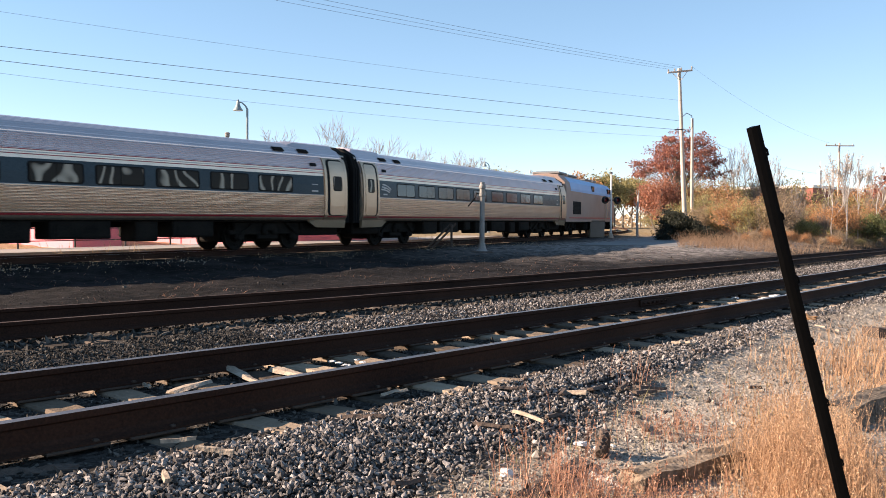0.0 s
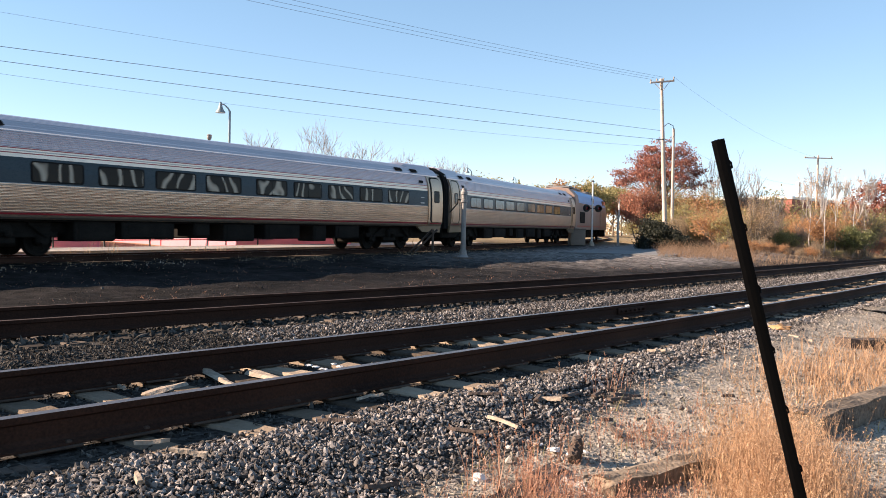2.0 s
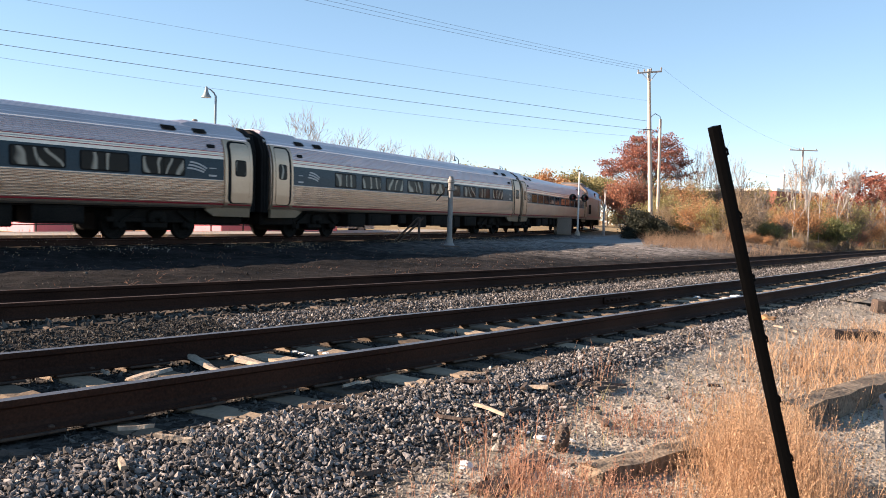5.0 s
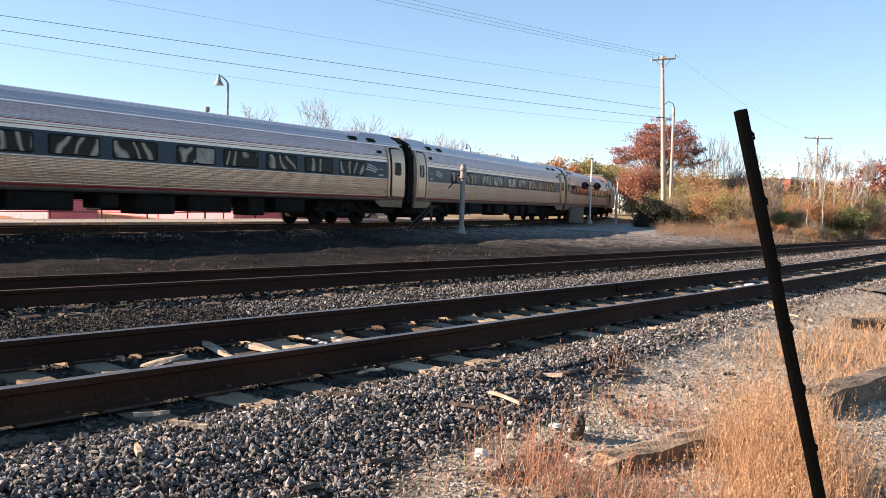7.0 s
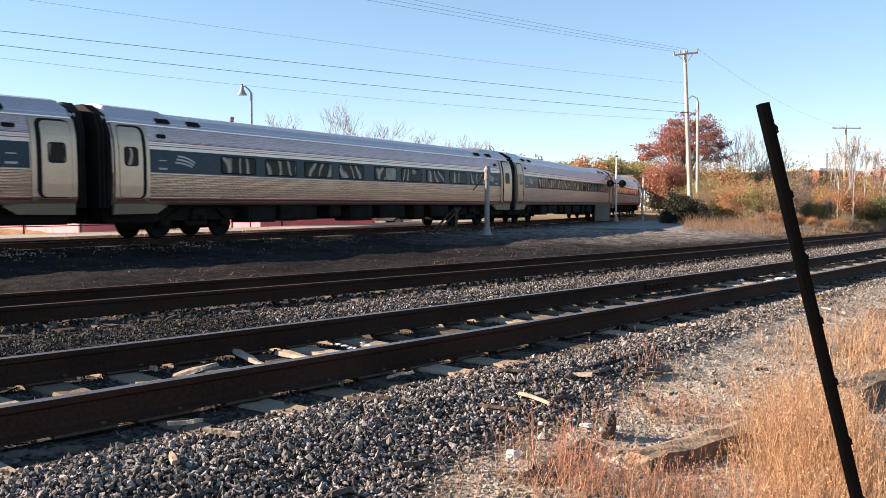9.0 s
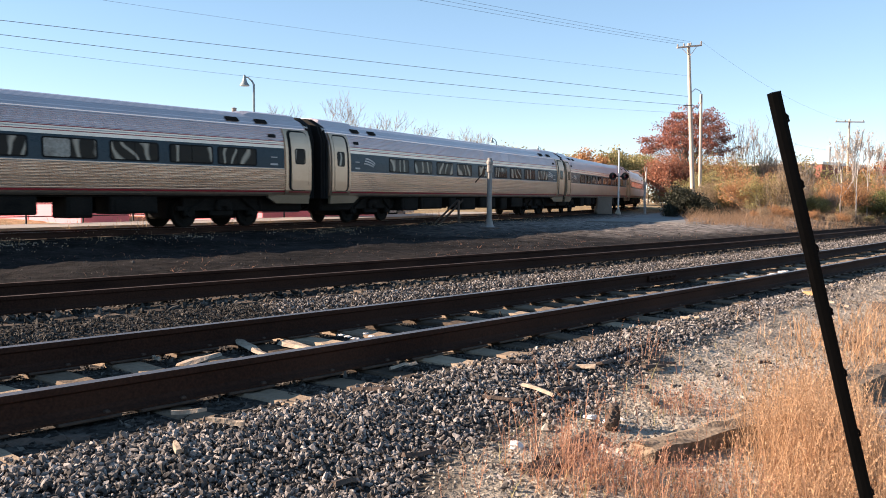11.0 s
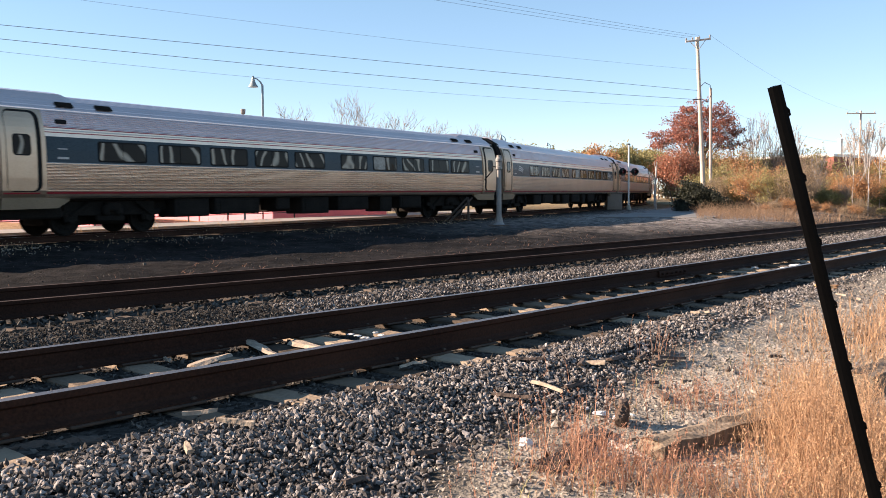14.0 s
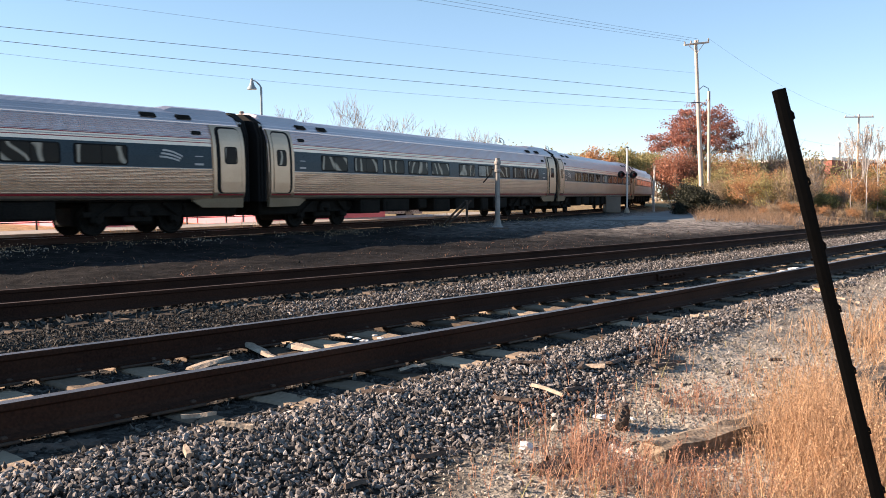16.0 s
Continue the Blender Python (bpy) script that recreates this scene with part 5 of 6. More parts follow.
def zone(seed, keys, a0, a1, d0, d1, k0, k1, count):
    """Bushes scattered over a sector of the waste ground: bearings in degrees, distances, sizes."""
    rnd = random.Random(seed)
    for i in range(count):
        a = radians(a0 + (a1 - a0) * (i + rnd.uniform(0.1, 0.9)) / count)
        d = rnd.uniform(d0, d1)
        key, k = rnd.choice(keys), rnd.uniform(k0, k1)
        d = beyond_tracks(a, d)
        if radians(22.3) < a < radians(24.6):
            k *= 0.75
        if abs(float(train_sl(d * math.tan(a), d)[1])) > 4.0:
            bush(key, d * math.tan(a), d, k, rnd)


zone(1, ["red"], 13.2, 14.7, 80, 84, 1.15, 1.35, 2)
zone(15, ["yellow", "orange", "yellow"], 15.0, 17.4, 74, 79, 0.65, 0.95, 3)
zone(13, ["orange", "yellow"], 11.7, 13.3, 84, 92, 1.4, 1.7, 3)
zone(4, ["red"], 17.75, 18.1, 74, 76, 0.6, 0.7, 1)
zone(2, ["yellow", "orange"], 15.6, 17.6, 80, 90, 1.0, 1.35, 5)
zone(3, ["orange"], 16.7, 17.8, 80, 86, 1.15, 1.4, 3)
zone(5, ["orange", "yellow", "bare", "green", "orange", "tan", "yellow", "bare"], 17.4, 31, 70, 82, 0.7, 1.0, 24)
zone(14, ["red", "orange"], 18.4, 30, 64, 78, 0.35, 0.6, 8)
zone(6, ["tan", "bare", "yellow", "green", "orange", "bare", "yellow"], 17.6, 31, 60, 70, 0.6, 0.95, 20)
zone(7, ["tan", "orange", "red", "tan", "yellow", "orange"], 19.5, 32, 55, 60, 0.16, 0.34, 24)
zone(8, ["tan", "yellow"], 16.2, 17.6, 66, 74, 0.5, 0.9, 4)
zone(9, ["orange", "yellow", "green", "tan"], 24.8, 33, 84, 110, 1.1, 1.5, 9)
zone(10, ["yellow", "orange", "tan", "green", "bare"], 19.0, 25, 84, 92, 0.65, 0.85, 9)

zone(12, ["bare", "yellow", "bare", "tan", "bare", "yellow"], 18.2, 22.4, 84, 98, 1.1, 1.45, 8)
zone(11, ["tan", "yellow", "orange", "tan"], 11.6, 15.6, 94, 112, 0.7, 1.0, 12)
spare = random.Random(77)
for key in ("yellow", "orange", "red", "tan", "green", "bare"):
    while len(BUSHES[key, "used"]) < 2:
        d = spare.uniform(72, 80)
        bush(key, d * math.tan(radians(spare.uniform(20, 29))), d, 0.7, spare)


# the shade on this bush is put into its near-black leaf colour
def dark_hedge():
    rng = np.random.default_rng(4)
    c = []
    for i in range(420):
        f = rng.uniform(0, 1)
        h = 2.2 * (1 - f ** 1.6) * min(1.0, f * 7 + 0.25)
        c.append((15.7 + 3.6 * f + rng.normal(0, 0.12), 61.5 - 2.5 * f + rng.normal(0, 0.45), gz(15.7 + 3.6 * f, 61.5) + rng.uniform(0.0, 1) ** 0.7 * h))
    t = thing("hedge", "low dense bush, its leaves coloured dark as shade", "bush")
    part("crown", leaves(9, c, 28, 0.16, 0.09, L_DARK), t)
    m = Mesh()
    for i in range(14):
        x, y = 15.8 + 0.22 * i, 61.4 - 0.16 * i
        m.tube([(x, y, gz(x, y) - 0.2), (x + 0.1, y, gz(x, y) + 0.9 - 0.03 * i)], [0.04, 0.015], M_BARK, 5, cap=False)
    part("trunk", m, t)


dark_hedge()


def tree_row(seed, kinds, spots):
    rnd = random.Random(seed)
    made = {}
    for i, (ang, d, scale) in enumerate(spots):
        key = kinds[i % len(kinds)]
        if key not in made:
            made[key] = ob = tree(seed + len(made) * 5, "autumn_tree", {"y": "distant tree with yellow leaves", "o": "distant tree with orange leaves", "g": "distant tree with olive-green leaves"}[key], 9.0, 2.6, 0.16, 3, M_BARK,
                                  {"y": L_YELLOW, "o": L_ORANGE, "g": L_GREEN}[key], 26, 0.55, 0.2, 0.75, 0.1)
        else:
            ob = copy_thing(made[key], Matrix())
        x = d * math.tan(radians(ang))
        put(ob, x, d, rnd.uniform(0, 360))
        ob.scale = (scale, scale, scale)
        tagged(ob, group="far tree line")


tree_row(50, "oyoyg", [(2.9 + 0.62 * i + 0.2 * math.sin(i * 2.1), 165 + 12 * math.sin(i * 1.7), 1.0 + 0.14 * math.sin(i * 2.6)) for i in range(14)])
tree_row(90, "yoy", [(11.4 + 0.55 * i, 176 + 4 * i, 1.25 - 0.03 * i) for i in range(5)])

THINNEST[0] = 0.012
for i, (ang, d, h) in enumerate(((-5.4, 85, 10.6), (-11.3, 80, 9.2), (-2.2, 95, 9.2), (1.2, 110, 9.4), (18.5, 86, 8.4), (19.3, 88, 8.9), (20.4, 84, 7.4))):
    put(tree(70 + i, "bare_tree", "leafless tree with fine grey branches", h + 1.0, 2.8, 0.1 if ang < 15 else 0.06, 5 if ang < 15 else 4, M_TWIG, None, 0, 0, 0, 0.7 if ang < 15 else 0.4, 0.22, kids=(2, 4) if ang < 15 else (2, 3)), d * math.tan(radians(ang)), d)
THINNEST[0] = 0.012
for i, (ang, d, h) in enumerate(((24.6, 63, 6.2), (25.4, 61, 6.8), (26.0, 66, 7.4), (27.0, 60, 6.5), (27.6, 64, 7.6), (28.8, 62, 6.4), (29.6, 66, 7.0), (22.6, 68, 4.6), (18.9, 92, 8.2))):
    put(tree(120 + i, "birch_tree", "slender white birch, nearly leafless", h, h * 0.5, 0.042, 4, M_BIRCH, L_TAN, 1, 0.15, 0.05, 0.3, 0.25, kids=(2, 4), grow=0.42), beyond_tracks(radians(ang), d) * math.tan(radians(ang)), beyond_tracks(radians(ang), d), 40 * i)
put(tree(140, "birch_tree", "pale dead birch trunk beside the crossing", 4.0, 2.6, 0.09, 1, M_BIRCH, None, 0, 0, 0, 0.4, 0.2), 16.6, 72.5)
put(tree(150, "oak_tree", "small oak with russet leaves", 7.2, 2.6, 0.12, 3, M_BARK, L_OAK, 16, 0.35, 0.16, 0.8), 45.0, 82.0)


def far_woods():
    """Low woods that close the horizon behind everything."""
    rng = np.random.default_rng(21)
    n = 34000
    a = rng.uniform(-math.pi, math.pi, n)
    d = rng.uniform(300, 360, n)
    h = 6.5 + 1.8 * np.sin(a * 23) * np.sin(a * 7 + 1) + 1.0 * np.sin(a * 61)
    z = 1.0 + rng.uniform(0, 1, n) ** 0.8 * h
    c = np.stack([d * np.sin(a), d * np.cos(a), z], -1)
    tagged(new("far_woods", leaves(22, c, 1, 0.6, 1.0, L_TAN)), "far brown autumn woods along the horizon", "woods", kind="stuff")


far_woods()


# ---- ballast, grass, litter ----
def rough_stone():
    """Twelve corners and twenty faces: a cut block with its corners broken off."""
    bm = bmesh.new()
    for p in [(x, y, 0) for x in (-1, 1) for y in (-1, 1)] + [(x, 0, z) for x in (-1, 1) for z in (-1, 1)] + [(0, y, z) for y in (-1, 1) for z in (-1, 1)]:
        bm.verts.new(Vector(p) * 0.72)
    bmesh.ops.convex_hull(bm, input=bm.verts)
    bmesh.ops.triangulate(bm, faces=bm.faces)
    bm.verts.index_update()
    out = np.array([tuple(x.co) for x in bm.verts]), np.array([[x.index for x in f.verts] for f in bm.faces])
    bm.free()
    return out


STONE_V, STONE_F = rough_stone()
OCT_V = np.array([(1, 0, 0), (-1, 0, 0), (0, 1, 0), (0, -1, 0), (0, 0, 1), (0, 0, -1)], float) * 1.15
OCT_F = np.array([(0, 2, 4), (2, 1, 4), (1, 3, 4), (3, 0, 4), (2, 0, 5), (1, 2, 5), (3, 1, 5), (0, 3, 5)])


def stones(name, label, seed, xs, ys, zs, sizes, material, coarse=False):
    """Broken angular stones, each its own shape."""
    rng = np.random.default_rng(seed)
    keep = (xs > -0.58 * ys - 0.6) & (xs < 0.66 * ys + 0.6) & (ys > 2.5)
    xs, ys, zs, sizes = xs[keep], ys[keep], zs[keep], sizes[keep]
    n = len(xs)
    bv, bf = (OCT_V, OCT_F) if coarse else (STONE_V, STONE_F)
    v = np.repeat(bv[None], n, 0)
    v = v * rng.uniform(0.55, 1.25, (n, len(bv), 1)) + rng.uniform(-0.16, 0.16, v.shape)
    v = v * rng.uniform(0.4, 1.0, (n, 1, 3)) * np.array([1.7, 1.0, 0.75])
    q = rng.normal(0, 1, (n, 4))
    q /= np.linalg.norm(q, axis=1)[:, None]
    w, x, y, z = q.T
    R = np.stack([1 - 2 * (y * y + z * z), 2 * (x * y - z * w), 2 * (x * z + y * w), 2 * (x * y + z * w), 1 - 2 * (x * x + z * z), 2 * (y * z - x * w), 2 * (x * z - y * w), 2 * (y * z + x * w), 1 - 2 * (x * x + y * y)], -1).reshape(n, 3, 3)
    v = np.einsum("nij,nkj->nki", R, v) * np.asarray(sizes)[:, None, None]
    v = v + np.stack([xs, ys, zs], -1)[:, None]
    f = (bf[None] + len(bv) * np.arange(n)[:, None, None]).reshape(-1, 3)
    return tagged(new(name, raw_mesh(name, v.reshape(-1, 3), f, material)), label, "gravel", kind="stuff")


def strew(seed, s0, s1, l0, l1, density, r0, r1, ties=None, keep=None):
    rng = np.random.default_rng(seed)
    n = int((s1 - s0) * (l1 - l0) * density)
    s, l = rng.uniform(s0, s1, n), rng.uniform(l0, l1, n)
    if keep is not None:
        k = keep(s, l, rng)
        s, l = s[k], l[k]
    x, y, _ = near_pt(s, l)
    r = r0 + (r1 - r0) * rng.beta(2, 3, len(s))
    z = ground_z(x, y) + r * rng.uniform(-0.1, 0.65, len(s)) + rng.uniform(0, 0.018, len(s)) - (0.02 if l0 == -0.55 else 0.0)
    return x, y, z, r


def joined(*sets):
    return [np.concatenate(q) for q in zip(*sets)]


def shoulder_keep(s, l, rng):
    """The shoulder frays out towards the dry soil, sooner farther along."""
    edge = ballast_edge(s) + 0.1 * np.sin(s * 2.3) + 0.06 * np.sin(s * 5.1)
    return rng.uniform(0, 1, len(s)) < np.clip((l - edge) / 0.35 + 0.06, 0.02, 1)


def trough(s, l, rng):
    """Dirt and painted-in shade darken the hollow between the tracks, so few pale stones lie there."""
    return rng.uniform(0, 1, len(s)) < np.clip(np.abs(l - 2.95 - 0.12 * np.sin(s * 1.7)) / 0.3, 0.25, 1)


near_set = joined(strew(1, -3, 3.5, -2.6, -0.54, 2200, 0.009, 0.026, keep=shoulder_keep),
                  strew(23, 3.5, 7, -2.4, -0.54, 1900, 0.009, 0.026, keep=shoulder_keep),
                  strew(22, 7, 9, -2.4, -0.54, 1200, 0.011, 0.028, keep=shoulder_keep),
                  strew(24, -3, 9, -2.6, -0.6, 900, 0.005, 0.012, keep=shoulder_keep),
                  strew(21, -3, 12, -1.0, -0.42, 620, 0.011, 0.027))
far_set = joined(strew(2, 9, 20, -2.0, -0.5, 800, 0.013, 0.03, keep=shoulder_keep),
                  strew(3, 20, 45, -2.6, -0.5, 150, 0.022, 0.05, keep=shoulder_keep),
                  strew(4, 6.0, 26, 2.2, 3.9, 700, 0.011, 0.028, keep=trough), strew(6, 26, 45, 2.2, 3.9, 300, 0.018, 0.036, keep=trough),
                  strew(25, 45, 95, 2.0, 4.0, 110, 0.03, 0.06), strew(26, 45, 80, -1.8, -0.5, 80, 0.03, 0.06))
stones("ballast", "grey crushed-stone ballast shoulder", 7, *near_set, M_STONE)
stones("ballast", "grey crushed stone along the tracks", 17, *far_set, M_STONE, True)
crib = lambda s, l, rng: rng.uniform(0, 1, len(s)) < 0.52 - 0.5 * np.cos((s + 7) * 11.855)
# strews 5 and 15: dark stones put shade between the tracks into the colour
bed_set = joined(strew(11, -5, 14, -0.55, 2.2, 800, 0.011, 0.03, keep=crib), strew(12, 14, 40, -0.55, 2.2, 110, 0.022, 0.05, keep=crib),
                 strew(13, -8, 45, 3.9, 7.4, 90, 0.022, 0.05), strew(5, -5, 6.0, 2.2, 3.9, 1100, 0.009, 0.024), strew(15, 6, 30, 2.6, 3.3, 500, 0.01, 0.026))
stones("ballast", "dark sooty ballast between the ties, and stones darkened as shade between the tracks", 8, *bed_set, M_STONED, True)


def pebbles():
    rng = np.random.default_rng(31)
    n = 150000
    x, y = rng.uniform(-1.5, 9, n), rng.uniform(3.2, 17, n)
    s, l = near_sl(x, y)
    k = l < ballast_edge(s) + 0.3
    x, y = x[k], y[k]
    r = rng.uniform(0.004, 0.012, len(x)) * (1 + (rng.uniform(0, 1, len(x)) > 0.98) * 1.3)
    return x, y, ground_z(x, y) + r * 0.4, r


stones("pebbles", "fine grey gravel scattered over dry soil", 9, *pebbles(), M_PEBBLE, True)


def dirt_clods():
    rng = np.random.default_rng(33)
    n = 7000
    s, l = rng.uniform(-8, 45, n), rng.uniform(7.2, 17, n)
    x, y, _ = near_pt(s, l)
    r = rng.uniform(0.006, 0.02, n) * (1 + (rng.uniform(0, 1, n) > 0.98) * 1.2)
    return x, y, ground_z(x, y) + r * 0.25, r


stones("rubble", "dark cinders and small rubble on the dirt slope", 10, *dirt_clods(), M_STONED, True)


def ridge_rubble():
    rng = np.random.default_rng(35)
    s = np.concatenate([rng.normal(c, w, k) for c, w, k in ((-28, 0.8, 70), (-24.5, 0.6, 70), (-20, 1.2, 60), (-13, 1.4, 30), (-5, 1.5, 20), (3, 3.0, 20))])
    x, y, _, _ = train_pt(s, rng.normal(-3.0, 0.45, len(s)) + 0.3 * np.sin(s * 2))
    r = rng.uniform(0.012, 0.04, len(s))
    return x, y, ground_z(x, y) + r * 0.3, r


stones("rubble", "pale broken stone heaped along the dirt ridge", 36, *ridge_rubble(), M_PEBBLE, True)


def stalks(name, label, seed, xs, ys, heights, material, head=7, width=0.0028, lean=0.16, leafy=3, seed_size=1.0):
    """Dry stalks with drooping blades and small seed heads."""
    rng = np.random.default_rng(seed)
    n = len(xs)
    zs = ground_z(xs, ys) - 0.02
    base = np.stack([xs, ys, zs], -1)
    tuft = lambda k: lean * 0.9 * np.sin(np.round(xs / 0.13) * 12.9898 * k + np.round(ys / 0.13) * 78.233)
    d = np.stack([rng.normal(0, lean, n) + tuft(1), rng.normal(0, lean, n) + tuft(3), np.ones(n)], -1)
    bend = np.stack([rng.normal(0, lean * 1.3, n), rng.normal(0, lean * 1.3, n), -np.abs(rng.normal(0, 0.1, n))], -1)
    h = np.asarray(heights)[:, None]

    def at(f):
        return base + d * h * f + bend * h * f * f
    side_a = rng.uniform(0, 2 * math.pi, n)
    side = np.stack([np.cos(side_a), np.sin(side_a), np.zeros(n)], -1)
    vs, fs, off = [], [], 0

    def quad(a, b, c, e):
        nonlocal off
        k = len(a)
        vs.append(np.stack([a, b, c, e], 1).reshape(-1, 3))
        fs.append(np.arange(4 * k).reshape(-1, 4) + off)
        off += 4 * k
    levels = [0, 0.3, 0.55, 0.8, 1.0]
    for u, w in zip(levels[:-1], levels[1:]):
        wu, ww = width * (1.2 - u), width * (1.2 - w)
        quad(at(u) - side * wu, at(u) + side * wu, at(w) + side * ww, at(w) - side * ww)
    for _ in range(head):
        f = 0.35 + 0.67 * np.sqrt(rng.uniform(0, 1, (n, 1)))
        p = at(f)
        o = rng.normal(0, 1, (n, 3))
        o /= np.linalg.norm(o, axis=1)[:, None]
        ln_ = rng.uniform(0.006, 0.016, (n, 1)) * max(1.0, width / 0.004) * seed_size
        t = np.cross(o, rng.normal(0, 1, (n, 3)))
        t /= np.linalg.norm(t, axis=1)[:, None]
        o[:, 2] = np.abs(o[:, 2]) + 0.3
        quad(p, p + o * ln_ * 0.5 + t * ln_ * 0.22, p + o * ln_, p + o * ln_ * 0.5 - t * ln_ * 0.22)
    for _ in range(leafy):
        f = rng.uniform(0.05, 0.5, (n, 1))
        p = at(f)
        o = np.stack([rng.normal(0, 1, n), rng.normal(0, 1, n), rng.uniform(0.2, 1.4, n)], -1)
        o /= np.linalg.norm(o, axis=1)[:, None]
        ln_ = rng.uniform(0.1, 0.28, (n, 1)) * np.minimum(1, h * 1.6)
        t = np.cross(o, np.array([0, 0, 1.0])) * width * 0.6
        mid = p + o * ln_ * 0.6
        tip = mid + o * ln_ * 0.4 - np.array([0, 0, 1]) * ln_ * 0.3
        quad(p - t, p + t, mid + t, mid - t)
        quad(mid - t, mid + t, tip + t * 0.1, tip - t * 0.1)
    return tagged(new(name, raw_mesh(name, np.concatenate(vs), np.concatenate(fs), material)), label, "grass", kind="stuff")


def tufts(seed, spots, spread, n, h0, h1):
    """spots: rows of x, y, weight."""
    rng = np.random.default_rng(seed)
    sp = np.asarray(spots, float)
    k = rng.choice(len(sp), n, p=sp[:, 2] / sp[:, 2].sum())
    sub = rng.normal(0, spread, (n, 2))
    grain = np.round(sub / 0.13) * 0.13 + rng.normal(0, 0.03, (n, 2))
    x, y = sp[k, 0] * 0.92 + grain[:, 0], sp[k, 1] * 0.92 + grain[:, 1]
    return x, y, rng.uniform(h0, h1, n) * (0.75 + 0.25 * np.sin(x * 4 + y * 3))


gx, gy, gh = tufts(41, [(1.72, 3.9, 1.6), (1.94, 4.3, 3), (2.1, 4.8, 3), (2.26, 5.3, 2.4), (2.5, 5.9, 1.3), (2.85, 6.6, 0.6)], 0.17, 2700, 0.2, 0.62)
stalks("dry_grass", "tall golden dry grass", 42, gx, gy, gh, L_GRASS, head=18, width=0.0018, lean=0.11, leafy=4, seed_size=0.85)
gx, gy, gh = tufts(43, [(0.75, 4.5, 1.8), (1.05, 4.75, 1.2), (0.55, 4.35, 1.6), (1.35, 4.5, 1.8), (1.75, 6.2, 1.6), (1.65, 5.95, 1.2), (2.5, 7.0, 0.9), (1.2, 4.15, 1.8), (0.9, 4.2, 1.4), (1.55, 4.15, 1.4), (0.8, 6.3, 0.12), (1.68, 7.5, 0.35), (0.1, 4.3, 0.25)], 0.17, 560, 0.10, 0.38)
stalks("dry_weeds", "reddish-brown dry weeds with seed heads", 44, gx, gy, gh, L_WEED, head=14, width=0.0022, lean=0.13, seed_size=0.9)
gx, gy, gh = tufts(53, [(0.5, 4.8, 1), (0.62, 4.6, 1), (0.8, 4.7, 1), (0.95, 5.6, 0.5), (1.72, 7.45, 0.3)], 0.09, 80, 0.2, 0.46)
stalks("dry_weeds", "tall single reddish weed stems", 54, gx, gy, gh, L_WEED, head=22, width=0.0026, lean=0.07, leafy=2)
gx, gy, gh = tufts(51, [(0.6, 4.3, 1), (0.95, 4.15, 1.5), (1.3, 4.1, 2), (1.65, 4.2, 2), (1.5, 4.7, 1.2), (1.95, 5.1, 1), (1.8, 6.1, 0.5)], 0.18, 420, 0.06, 0.2)
stalks("dry_grass", "low curled straw-coloured grass", 52, gx, gy, gh, L_GRASS, head=6, width=0.0022, lean=0.32, leafy=6)
gx, gy, gh = tufts(45, [(4.2, 9.0, 1), (4.9, 9.4, 1.3), (5.6, 10.2, 1.3), (3.9, 8.0, 0.8), (6.6, 11.2, 1.2), (5.2, 8.6, 1.0), (4.4, 7.6, 1), (7.4, 12.5, 1)], 0.36, 1700, 0.16, 0.4)
stalks("dry_grass", "low golden dry grass farther along the verge", 46, gx, gy, gh, L_GRASS, width=0.004)
rng_ = np.random.default_rng(47)
n_ = 17000
ang_ = np.radians(rng_.uniform(15.5, 34, n_))
dd_ = np.where(ang_ > radians(21.5), rng_.uniform(34, 95, n_), rng_.uniform(45, 64, n_))
s_, l_ = near_sl(dd_ * np.tan(ang_), dd_)
k_ = l_ > 8.2
stalks("dry_grass", "tan dry brush grass below the bushes", 48, (dd_ * np.tan(ang_))[k_], dd_[k_], rng_.uniform(0.15, 1.05, n_)[k_] * (0.6 + 0.4 * np.sin(dd_[k_] * 1.3 + 9 * ang_[k_])), L_BRUSH, head=6, width=0.007, lean=0.28, leafy=2)
s_ = rng_.uniform(-45, 10, 900)
l_ = rng_.normal(2.3, 0.25, 900) + (rng_.uniform(0, 1, 900) > 0.6) * 4.6
k_ = np.sin(s_ * 0.9) + np.sin(s_ * 0.37 + 1) > 0.3
tx_, ty_, _, _ = train_pt(s_, l_)
stalks("dry_grass", "tan weeds beside the platform", 49, tx_[k_], ty_[k_], rng_.uniform(0.2, 0.7, 900)[k_], L_TAN, head=5, width=0.01)
tx_, ty_ = rng_.uniform(0.2, 4, 260), rng_.uniform(3.6, 8, 260)
s_, l_ = near_sl(tx_, ty_)
stalks("short_grass", "sparse short greenish grass on dry soil", 50, tx_[l_ < -1.2], ty_[l_ < -1.2], rng_.uniform(0.05, 0.16, 260)[l_ < -1.2], L_YELLOW, head=0, leafy=5)


def leaf_litter():
    """Pale dead leaves and trash blown against the foot of the embankment."""
    rng = np.random.default_rng(61)
    s = np.concatenate([rng.normal(c, w, k) for c, w, k in ((-28, 0.8, 90), (-24.5, 0.6, 110), (-21, 1.2, 120), (-13, 1.8, 260), (-5, 2.0, 240), (4, 3.0, 200))])
    l = rng.normal(-2.7, 0.5, len(s)) + 0.4 * np.sin(s * 2)
    x, y, _, _ = train_pt(s, l)
    c = np.stack([x, y, ground_z(x, y) + 0.02], -1)
    tagged(new("leaf_litter", leaves(62, c, 2, 0.12, 0.026, L_TAN)), "pale dead leaves along the embankment foot", "leaves", kind="stuff")


leaf_litter()


